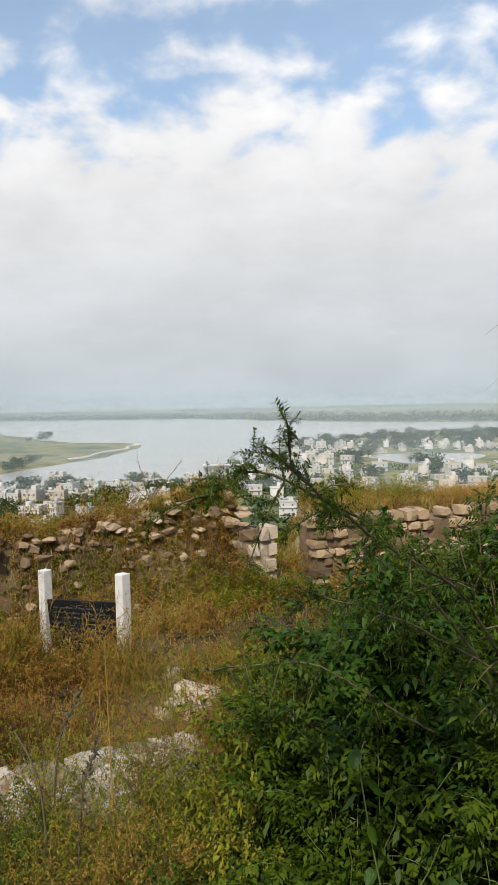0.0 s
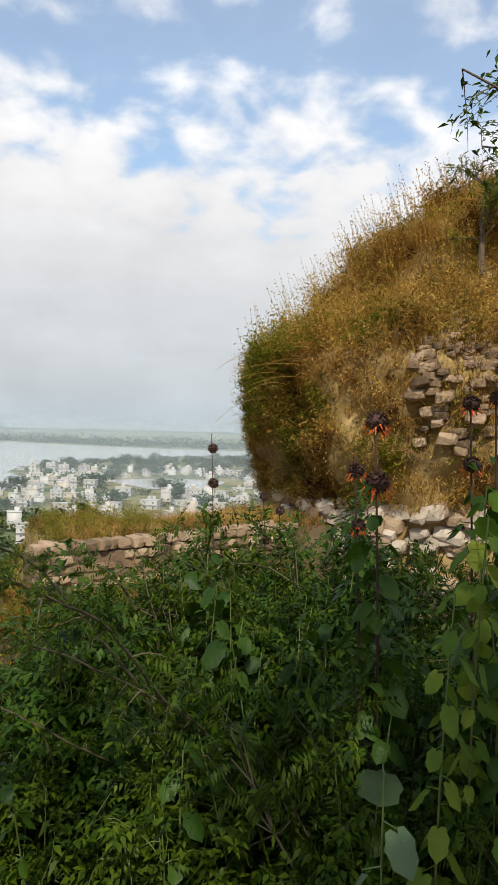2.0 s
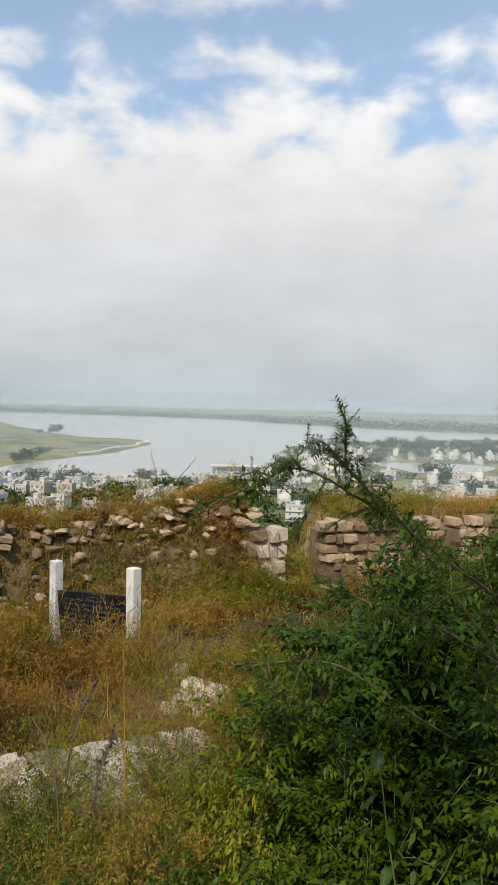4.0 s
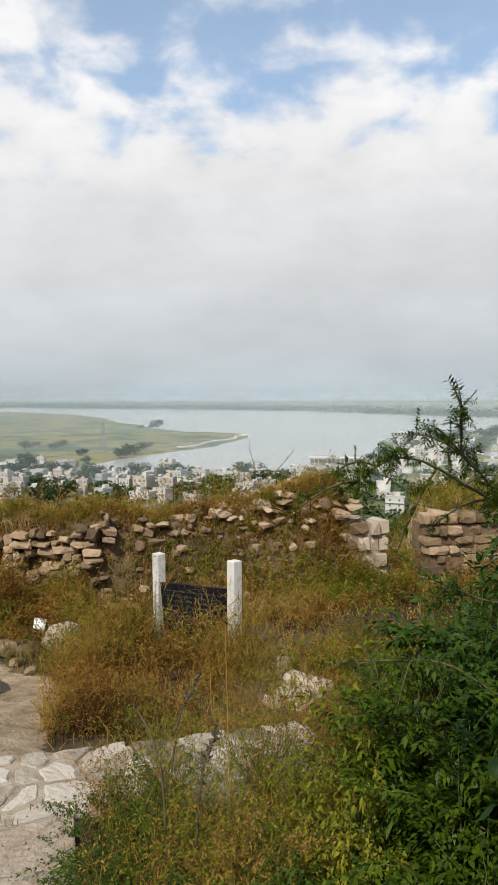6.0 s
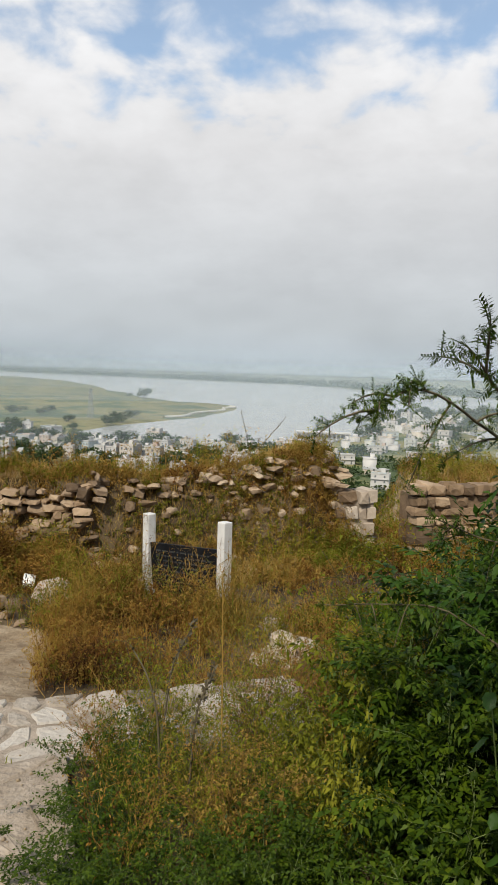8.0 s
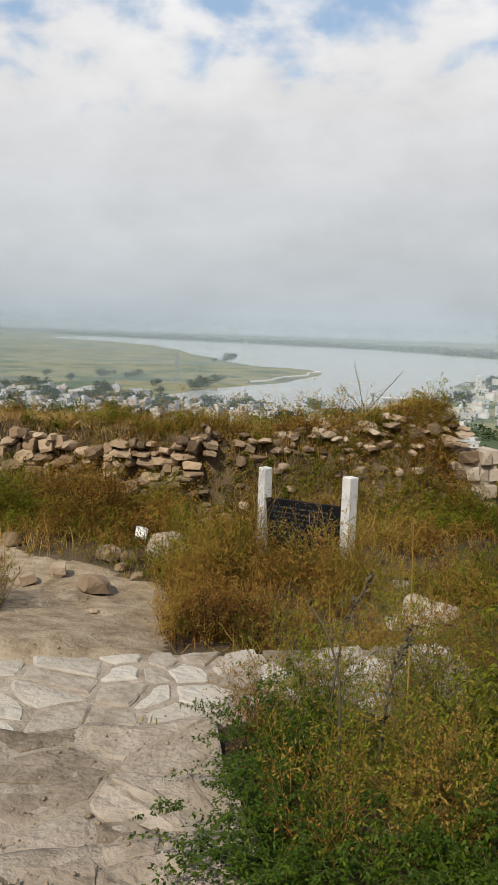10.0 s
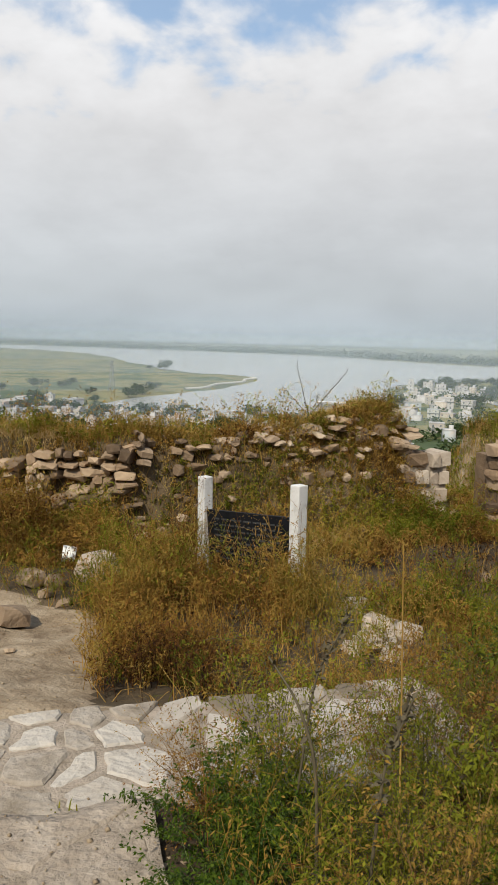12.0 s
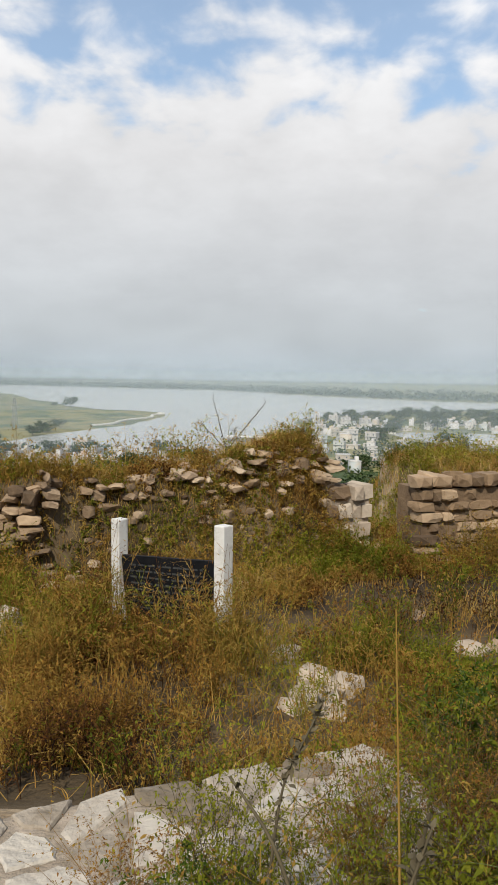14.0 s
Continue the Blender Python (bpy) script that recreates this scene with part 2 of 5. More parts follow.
M["roofing"] = material("roof_slab", [(0.2, (0.30, 0.29, 0.28)), (0.8, (0.50, 0.48, 0.45))], 0.6, 0.9, 0, 10, "object", 0.6)
M["pane"] = material("dark_window", [(0.2, (0.08, 0.085, 0.09)), (0.8, (0.16, 0.165, 0.17))], 1.0, 0.3, 0)
M["farleaf"] = material("tree_foliage", [(0.1, (0.0213, 0.0382, 0.0136)), (0.5, (0.0425, 0.0663, 0.0221)), (0.9, (0.0723, 0.0935, 0.034))], 0.5, 0.8, 0, 10, "island", 0.5, 0.2, gloss=0.1)
M["bark"] = material("bark", [(0.2, (0.07, 0.05, 0.035)), (0.8, (0.17, 0.13, 0.09))], 12.0, 0.9, 0.6, 40)
M["steel"] = material("galvanised_steel", [(0.2, (0.22, 0.23, 0.24)), (0.8, (0.34, 0.35, 0.36))], 2.0, 0.55, 0, metallic=0.6)
M["bund"] = material("pale_bund", [(0.2, (0.48, 0.44, 0.37)), (0.8, (0.62, 0.58, 0.50))], 0.2, 0.9, 0)

wm = bpy.data.materials.new("river_water")
wm.use_nodes = True
wb = wm.node_tree.nodes["Principled BSDF"]
wb.inputs["Base Color"].default_value, wb.inputs["Roughness"].default_value = (0.36, 0.35, 0.32, 1), 0.18
wno, wbu, wtc = (wm.node_tree.nodes.new(k) for k in ("ShaderNodeTexNoise", "ShaderNodeBump", "ShaderNodeTexCoord"))
wno.inputs["Scale"].default_value, wno.inputs["Detail"].default_value = 0.25, 6.0
wbu.inputs["Strength"].default_value, wbu.inputs["Distance"].default_value = 0.25, 0.3
wm.node_tree.links.new(wtc.outputs["Object"], wno.inputs["Vector"])
wm.node_tree.links.new(wno.outputs[0], wbu.inputs["Height"])
wm.node_tree.links.new(wbu.outputs[0], wb.inputs["Normal"])
M["water"] = wm

# pale scattering colour for sheets that imitate haze, thinning with height
hz = bpy.data.materials.new("haze")
hz.use_nodes = True
hn = hz.node_tree
hn.nodes.clear()
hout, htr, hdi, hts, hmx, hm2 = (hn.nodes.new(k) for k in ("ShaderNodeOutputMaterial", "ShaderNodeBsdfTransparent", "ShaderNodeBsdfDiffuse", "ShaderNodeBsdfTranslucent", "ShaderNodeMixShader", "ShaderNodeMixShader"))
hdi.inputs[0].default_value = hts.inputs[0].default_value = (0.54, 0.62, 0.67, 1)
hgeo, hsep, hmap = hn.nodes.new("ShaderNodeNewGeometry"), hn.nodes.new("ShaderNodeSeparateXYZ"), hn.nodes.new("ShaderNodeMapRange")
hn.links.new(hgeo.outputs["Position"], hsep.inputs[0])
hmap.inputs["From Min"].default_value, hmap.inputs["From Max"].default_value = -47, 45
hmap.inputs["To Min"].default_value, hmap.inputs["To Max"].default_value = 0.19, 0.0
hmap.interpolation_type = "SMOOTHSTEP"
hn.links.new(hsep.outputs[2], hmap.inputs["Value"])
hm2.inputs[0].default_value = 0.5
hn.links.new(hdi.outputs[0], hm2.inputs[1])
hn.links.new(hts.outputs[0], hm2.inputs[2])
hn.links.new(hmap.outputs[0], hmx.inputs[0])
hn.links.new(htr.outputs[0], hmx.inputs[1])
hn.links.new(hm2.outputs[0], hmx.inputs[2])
hn.links.new(hmx.outputs[0], hout.inputs[0])
M["haze"] = hz

# ---- helpers for building ----
rng = np.random.default_rng(7)


class Bag:
    """Collects triangles and quads and turns them into one mesh."""

    def __init__(self):
        self.v, self.q, self.t, self.n = [], [], [], 0

    def add(self, verts, quads=None, tris=None):
        verts = np.asarray(verts, dtype=np.float64).reshape(-1, 3)
        if quads is not None and len(quads):
            self.q.append(np.asarray(quads, dtype=np.int64).reshape(-1, 4) + self.n)
        if tris is not None and len(tris):
            self.t.append(np.asarray(tris, dtype=np.int64).reshape(-1, 3) + self.n)
        self.v.append(verts)
        self.n += len(verts)
        return self

    def mesh(self, name, mats, smooth=False):
        me = bpy.data.meshes.new(name)
        v = np.concatenate(self.v) if self.v else np.zeros((0, 3))
        q = np.concatenate(self.q) if self.q else np.zeros((0, 4), dtype=np.int64)
        t = np.concatenate(self.t) if self.t else np.zeros((0, 3), dtype=np.int64)
        me.vertices.add(len(v))
        me.vertices.foreach_set("co", v.ravel().astype(np.float32))
        loops = np.concatenate((q.ravel(), t.ravel())).astype(np.int32)
        me.loops.add(len(loops))
        me.loops.foreach_set("vertex_index", loops)
        sizes = np.concatenate((np.full(len(q), 4), np.full(len(t), 3))).astype(np.int32)
        me.polygons.add(len(sizes))
        me.polygons.foreach_set("loop_start", (np.cumsum(sizes) - sizes).astype(np.int32))
        me.polygons.foreach_set("loop_total", sizes)
        me.update(calc_edges=True)
        me.validate()
        if smooth:
            me.polygons.foreach_set("use_smooth", np.ones(len(sizes), dtype=bool))
        for m in mats if isinstance(mats, (list, tuple)) else [mats]:
            me.materials.append(m)
        return me

    def build(self, name, mats, parent=None, label="", smooth=False):
        ob = new(name, self.mesh(name, mats, smooth))
        ob.parent = parent
        if label:
            ob["label"] = label
        return ob


def part(name, bm, mat, parent, label="", smooth=False):
    me = bpy.data.meshes.new(name)
    bm.to_mesh(me)
    bm.free()
    me.materials.append(mat)
    if smooth:
        for p in me.polygons:
            p.use_smooth = True
    ob = new(name, me)
    ob.parent = parent
    if label:
        ob["label"] = label
    return ob


def thing(name, label, category, at=(0, 0, 0), group="", kind="", turn=0):
    e = new(name)
    e.empty_display_size = 0.2
    e.matrix_basis = pose(*at, 0, 0, turn)
    return tagged(e, label, category, group, kind)


def hash2(ix, iy, seed):
    h = (ix * 374761393 + iy * 668265263 + seed * 974634777) & 0x7FFFFFFF
    h = ((h ^ (h >> 13)) * 1274126177) & 0x7FFFFFFF
    return ((h ^ (h >> 16)) & 0xFFFF) / 65535.0


def vnoise(x, y, seed=0):
    x, y = np.asarray(x, dtype=np.float64), np.asarray(y, dtype=np.float64)
    ix, iy = np.floor(x).astype(np.int64), np.floor(y).astype(np.int64)
    fx, fy = x - ix, y - iy
    fx, fy = fx * fx * (3 - 2 * fx), fy * fy * (3 - 2 * fy)
    a, b = hash2(ix, iy, seed), hash2(ix + 1, iy, seed)
    c, d = hash2(ix, iy + 1, seed), hash2(ix + 1, iy + 1, seed)
    return (a * (1 - fx) + b * fx) * (1 - fy) + (c * (1 - fx) + d * fx) * fy - 0.5


def fbm(x, y, seed=0, octaves=4):
    return sum(vnoise(np.asarray(x) * 2 ** k, np.asarray(y) * 2 ** k, seed + k) / 2 ** k for k in range(octaves))


def smooth(a, b, x):
    t = np.clip((np.asarray(x, dtype=np.float64) - a) / (b - a), 0, 1)
    return t * t * (3 - 2 * t)


def unit(v):
    return v / np.maximum(np.linalg.norm(v, axis=-1, keepdims=True), 1e-9)


def tubes(bag, paths, r0, r1, sides=4):
    """paths: N x K x 3; tapered tubes along them."""
    paths = np.asarray(paths, dtype=np.float64)
    n, k, _ = paths.shape
    d = unit(np.gradient(paths, axis=1))
    ref = np.where(np.abs(d[..., 2:]) > 0.9, np.array([1.0, 0, 0]), np.array([0, 0, 1.0]))
    a = unit(np.cross(d, ref))
    b = np.cross(d, a)
    r0, r1 = np.broadcast_to(r0, n)[:, None], np.broadcast_to(r1, n)[:, None]
    r = (r0 + (r1 - r0) * np.linspace(0, 1, k)[None])[..., None]
    ang = np.arange(sides) * 2 * math.pi / sides
    v = np.stack([paths + r * (a * math.cos(t) + b * math.sin(t)) for t in ang], axis=2)
    idx = np.arange(n * k * sides).reshape(n, k, sides)
    nxt = np.roll(idx, -1, axis=2)
    q = np.stack([idx[:, :-1], nxt[:, :-1], nxt[:, 1:], idx[:, 1:]], axis=-1)
    bag.add(v, q)


def leaves(bag, base, axis, length, width, droop=0.15, fold=0.18, twist=1.0):
    """One folded leaf (two quads) at every base, pointing along its axis."""
    base, axis = np.asarray(base), unit(np.asarray(axis))
    n = len(base)
    length, width = np.broadcast_to(length, n)[:, None], np.broadcast_to(width, n)[:, None]
    side = np.cross(axis, np.array([0, 0, 1.0])) + rng.normal(0, 0.35 * twist, (n, 3))
    side = unit(side - axis * np.sum(side * axis, axis=1, keepdims=True))
    nor = np.cross(side, axis)
    down = np.array([0, 0, -1.0]) * droop * length
    mid = base + axis * length * 0.45 - nor * width * fold
    lf = base + axis * length * 0.42 + side * width * 0.5
    rt = base + axis * length * 0.42 - side * width * 0.5
    tip = base + axis * length + down
    if fold:
        v = np.stack([base, lf, tip, rt, mid], axis=1)
        i = np.arange(n)[:, None] * 5
        bag.add(v, np.concatenate([i + np.array([0, 4, 2, 1]), i + np.array([0, 3, 2, 4])]))
    else:
        bag.add(np.stack([base, lf, tip, rt], axis=1), np.arange(n)[:, None] * 4 + np.array([0, 3, 2, 1]))


def round_leaves(bag, base, axis, size, lobes=7):
    """Broad leaf: a fan with a toothed rim, cupped, one for every base."""
    base, axis = np.asarray(base), unit(np.asarray(axis))
    n = len(base)
    size = np.broadcast_to(size, n)[:, None]
    side = np.cross(axis, np.array([0, 0, 1.0])) + rng.normal(0, 0.25, (n, 3))
    side = unit(side - axis * np.sum(side * axis, axis=1, keepdims=True))
    nor = np.cross(side, axis)
    ring = []
    m = 2 * lobes + 1
    for j in range(m):
        a = math.pi * (-0.92 + 1.84 * j / (m - 1))
        r = (0.46 + 0.22 * max(math.cos(a), 0) ** 3) * (1.0 if j % 2 else 0.88)
        fwd = 0.42 + math.cos(a) * r * 1.1
        ring.append(base + size * (axis * fwd + side * math.sin(a) * r * 0.92 - nor * (0.10 + 0.16 * abs(math.sin(a * 1.5)) * r)))
    cen = base + size * axis * 0.40
    v = np.stack([cen, base + size * axis * 0.12, *ring], axis=1)
    i = np.arange(n)[:, None] * (m + 2)
    tr = [i + np.array([0, 2 + j, 3 + j]) for j in range(m - 1)] + [i + np.array([0, 1, 2]), i + np.array([0, m + 1, 1])]
    bag.add(v, None, np.concatenate(tr))


def blades(bag, base, height, lean, width, curl=0.35):
    """Grass blades: a quad and a triangle each, leaning and curling over."""
    n = len(base)
    height, width = np.broadcast_to(height, n)[:, None], np.broadcast_to(width, n)[:, None]
    side = np.stack([-lean[:, 1], lean[:, 0], np.zeros(n)], axis=1) + rng.normal(0, 0.5, (n, 3)) * np.array([1, 1, 0])
    side = unit(side + 1e-6) * width
    l3 = np.concatenate([lean, np.zeros((n, 1))], axis=1)
    upv = np.array([0, 0, 1.0])
    p1 = base + upv * height * 0.55 + l3 * height * 0.35
    p2 = base + upv * height * (1 - curl * np.linalg.norm(lean, axis=1, keepdims=True)) + l3 * height
    v = np.stack([base - side, base + side, p1 + side * 0.8, p1 - side * 0.8, p2], axis=1)
    i = np.arange(n)[:, None] * 5
    bag.add(v, i + np.array([0, 1, 2, 3]), i + np.array([3, 2, 4]))


def box_bm(x0, y0, z0, x1, y1, z1, bevel=0.0):
    bm = bmesh.new()
    bmesh.ops.create_cube(bm, size=1.0, matrix=Matrix.LocRotScale(((x0 + x1) / 2, (y0 + y1) / 2, (z0 + z1) / 2), None, (x1 - x0, y1 - y0, z1 - z0)))
    if bevel:
        bmesh.ops.bevel(bm, geom=bm.edges[:], offset=bevel, segments=2, affect="EDGES", profile=0.6)
    return bm


def rock_mesh(name, seed, mat, boxy=0.6, rough=1.0):
    """A broken angular stone, about one metre across: the hull of points near a rounded box."""
    r = random.Random(seed)
    bm = bmesh.new()
    for _ in range(34):
        p = Vector((r.uniform(-1, 1), r.uniform(-1, 1), r.uniform(-1, 1)))
        cube, ball = p / max(abs(c) for c in p) * 0.5, p.normalized() * 0.56
        bm.verts.new(cube.lerp(ball, 1 - boxy) * r.uniform(1 - 0.25 * rough, 1.0))
    for sx_ in (-0.5, 0.5):
        for sy_ in (-0.5, 0.5):
            for sz_ in (-0.5, 0.5):
                k = (0.52 + 0.46 * boxy) * r.uniform(1 - 0.30 * rough, 1.0)
                bm.verts.new((sx_ * k, sy_ * k, sz_ * k * r.uniform(1 - 0.15 * rough, 1.0)))
    got = bmesh.ops.convex_hull(bm, input=bm.verts[:])
    bmesh.ops.delete(bm, geom=[v for v in got["geom_interior"] if isinstance(v, bmesh.types.BMVert)], context="VERTS")
    bmesh.ops.dissolve_limit(bm, angle_limit=radians(9), verts=bm.verts[:], edges=bm.edges[:])
    me = bpy.data.meshes.new(name)
    bm.to_mesh(me)
    bm.free()
    me.materials.append(mat)
    return me


def piece(name, me, parent, at, size, turn):
    """An object of its own on shared mesh data, under its thing."""
    ob = new(name, me)
    ob.parent = parent
    ob.matrix_basis = Matrix.LocRotScale(at, Euler(turn), size)
    return ob

# ---- the lie of the land ----
PLAIN = -47.0
AX, CR = np.array([-0.5, 0.866]), np.array([0.866, 0.5])      # along the stairs, across them
NOSES = (0.25, 0.75, 1.25, 1.75, 2.25, 2.70, 3.17, 3.62, 4.20)   # where each step ends
LEVELS = (0.0, -0.06, -0.14, -0.22, -0.28, -0.33, -0.395, -0.49, -0.585, -0.68)
LAND_END = 5.0
WALL = ((-9.5, 8.2), (-6.4, 8.9), (-4.2, 9.4), (-2.4, 10.75), (-0.8, 12.15))
RWALL = ((-0.12, 11.25), (4.2, 13.5))
MOUND = (9.6, 16.5)


def stair_z(s):
    s = np.asarray(s, dtype=np.float64)
    return LEVELS[0] + sum((s > n).astype(float) * (b - a) for n, a, b in zip(NOSES, LEVELS, LEVELS[1:]))


def to_line(x, y, pts):
    """Signed distance to a polyline (positive on the camera's side) and how far along it."""
    best, sign, along, run = np.full(np.shape(x), 1e9), np.ones(np.shape(x)), np.zeros(np.shape(x)), 0.0
    for (ax, ay), (bx, by) in zip(pts, pts[1:]):
        dx, dy = bx - ax, by - ay
        ll = math.hypot(dx, dy)
        t = np.clip(((x - ax) * dx + (y - ay) * dy) / ll ** 2, 0, 1)
        d = np.hypot(x - ax - t * dx, y - ay - t * dy)
        s = np.sign((x - ax) * dy - (y - ay) * dx)
        near = d < best
        best, sign, along = np.where(near, d, best), np.where(near, s, sign), np.where(near, run + t * ll, along)
        run += ll
    return best * sign, along


def ground_z(x, y):
    x, y = np.asarray(x, dtype=np.float64), np.asarray(y, dtype=np.float64)
    z = np.interp(y, [-30, -3, 0.3, 2.0, 4.4, 5.5, 7.0, 8.0, 12.0, 15.0], [2.0, 0.3, 0.0, -0.30, -0.72, -1.0, -1.1, -1.2, -1.3, -1.5])
    s, u = x * AX[0] + y * AX[1], x * CR[0] + y * CR[1]
    z = z + 0.10 * fbm(x * 0.8, y * 0.8, 3) + 0.05 * fbm(x * 3, y * 3, 9)
    on = smooth(-3.2, -2.7, u) * (1 - smooth(0.62, 0.95, u)) * smooth(-2.5, -1.5, s) * (1 - smooth(LAND_END + 0.02, LAND_END + 0.3, s))
    z = z * (1 - on) + (stair_z(s) - 0.07) * on
    # rubble bank of the old wall
    d, a = to_line(x, y, WALL)
    top = np.interp(a, [0, 3.2, 4.3, 5.4, 6.2, 7.2, 8.0, 8.6, 9.3, 9.8], [-0.22, -0.18, -0.16, -0.16, -0.20, -0.18, -0.10, 0.04, 0.06, -0.10]) + 0.10 * fbm(x * 1.7, y * 1.7, 21)
    foot = np.interp(a, [0, 3.4, 5.2, 6.5, 8.0, 9.8], [0.14, 0.14, 0.2, 0.8, 1.1, 0.35])
    inside = 1 - smooth(9.0, 9.5, a)
    rise = (1 - smooth(0.0, 1.0, (d - 0.02) / foot)) * smooth(-1.5, -0.6, d) * inside
    z = np.where(z < top, z + (top - z) * np.clip(rise, 0, 1), z)
    d2, a2 = to_line(x, y, RWALL)
    back = (1 - smooth(-0.75, -0.35, d2)) * smooth(-6, -2.5, d2) * smooth(0.6, 1.1, a2) * (1 - smooth(11, 13, x))
    z = z + (np.maximum(z, -0.36 + 0.06 * fbm(x * 2, y * 2, 5)) - z) * np.clip(back, 0, 1)
    # an unseen rise, added behind the bend to shade the scrub
    z = z + smooth(1.8, 3.4, x) * (1 - smooth(0.8, 2.6, y)) * (1 - smooth(6, 12, np.hypot(x, y))) * 2.0
    # the hill falls away beyond the walls
    far = np.where(x < -0.45, d, np.minimum(d, d2))
    out = np.maximum(np.maximum(-far - np.where(x < -0.45, 1.3, 2.6), np.hypot(x + 1, y) - 26), 0.0)
    out = np.where(y < 3, np.maximum(np.hypot(x + 1, y) - 26, 0), out)
    z = z - out * 0.42
    flat = PLAIN - 0.15 + 0.0 * x
    return np.maximum(z, flat)


n = 235
uu = np.linspace(-1, 1, 2 * n + 1)
sx = 0.98 * np.sinh(9.22 * uu) / np.sinh(9.22) * 5000
gx, gy = np.meshgrid(sx - 1.5, sx + 7.5, indexing="ij")
gz = ground_z(gx, gy)
idx = np.arange(gx.size).reshape(gx.shape)
quads = np.stack([idx[:-1, :-1], idx[1:, :-1], idx[1:, 1:], idx[:-1, 1:]], axis=-1)
ground = Bag().add(np.stack([gx, gy, gz], axis=-1), quads).build("ground", [M["soil"], M["fields"], M["path"]], smooth=True)
tagged(ground, "dry hilltop soil falling away to a flat green river plain", "ground", kind="structure")
cx, cy = (gx[:-1, :-1] + gx[1:, 1:]) / 2, (gy[:-1, :-1] + gy[1:, 1:]) / 2


def path_mask(x, y):
    """1 on the trodden earth: the stairs' lane, then a track that bends along past the sign, and the way through the gap."""
    d1, _ = to_line(x, y, ((-2.55, 4.3), (-3.15, 5.1), (-3.5, 5.85), (-4.1, 6.15), (-5.6, 6.35), (-8.5, 6.6)))
    d3, _ = to_line(x, y, ((-0.45, 10.9), (-0.45, 11.6), (-0.5, 14)))
    w = 0.75 + 0.35 * fbm(x * 1.3, y * 1.3, 33)
    s, u = x * AX[0] + y * AX[1], x * CR[0] + y * CR[1]
    return np.maximum(np.maximum(1 - smooth(w * 0.75, w * 1.1, np.abs(d1)), 0.7 * (1 - smooth(0.1, 0.55, np.abs(d3)))),
                      ((s < LAND_END + 0.1) & (u < 0.58 + 0.15 * fbm(x * 2, y * 2, 4)) & (u > -2.9)).astype(float))


slot = np.where(np.hypot(cx, cy) > 110, 1, np.where((path_mask(cx, cy) > 0.5) & (np.hypot(cx + 2, cy - 6) < 14), 2, 0))
ground.data.polygons.foreach_set("material_index", slot.ravel().astype(np.int32))

# ---- river ----
SHORE = ((-226.6, 420.5), (-175.5, 442.8), (-97.6, 448.2), (-56.6, 518), (-45.9, 638.6), (-67.1, 757.8), (-24.4, 879.8), (85.8, 1014.7), (191.5, 1139.4), (427.6, 1209.8), (462.8, 1321.4), (89.3, 1485.3), (-163.7, 1754.5), (-409.1, 2034.1), (-1445.2, 2379.2), (-1408.2, 1990.5), (-1089.3, 1794.2), (-838.4, 1594.9), (-398.3, 983.6), (-233.4, 852.6), (-207.9, 681.6), (-236.5, 510.2))


def shore_line(pts, cuts=14, rough=5.0):
    p = np.array(pts, dtype=np.float64)
    out = []
    for i in range(len(p)):
        a, b, c, d = p[i - 1], p[i], p[(i + 1) % len(p)], p[(i + 2) % len(p)]
        for t in np.arange(cuts) / cuts:
            q = 0.5 * ((2 * b) + (c - a) * t + (2 * a - 5 * b + 4 * c - d) * t ** 2 + (3 * b - a - 3 * c + d) * t ** 3)
            w = rough * np.hypot(*q) / 900
            out.append((q[0] + w * 2 * vnoise(q[0] / 30, q[1] / 30, 2), q[1] + w * 4 * vnoise(q[0] / 40, q[1] / 40, 8)))
    return out


def sheet(name, outline, z, mat, label, category):
    pts = [Vector((x, y, z)) for x, y in outline]
    tris = np.array(tessellate_polygon([pts]))
    v = np.array([tuple(p) for p in pts])
    a, b, c = v[tris[:, 0]], v[tris[:, 1]], v[tris[:, 2]]
    flip = np.cross(b - a, c - a)[:, 2] < 0
    tris[flip] = tris[flip][:, ::-1]
    ob = Bag().add(v, None, tris).build(name, mat)
    return tagged(ob, label, category, kind="structure")


sheet("water", shore_line(SHORE), PLAIN + 0.25, M["water"], "wide pale grey river with a calm surface", "river")
pond = [(71 + 42 * math.cos(a) * (1 + 0.25 * math.sin(3 * a)), 599 + 62 * math.sin(a) * (1 + 0.2 * math.cos(2 * a))) for a in np.arange(40) * math.pi / 20]
sheet("pond", pond, PLAIN + 0.25, M["water"], "small pale pond between the houses", "pond")

# a pale bund along the spit
bund = Bag()
line = np.array([(-235.7, 630.3), (-226.3, 690.8), (-225.8, 770.9), (-226, 820.9), (-234.2, 848.6)])
tt = np.linspace(0, 4, 40)
bx, by = np.interp(tt, range(5), line[:, 0]) + 5 * np.sin(tt * 4), np.interp(tt, range(5), line[:, 1])
tubes(bund, [np.stack([bx, by, np.full(40, PLAIN + 0.2)], axis=1)], 1.5, 1.5, 6)
tagged(bund.build("embankment", M["bund"]), "pale stone embankment along the river spit", "embankment", kind="structure")

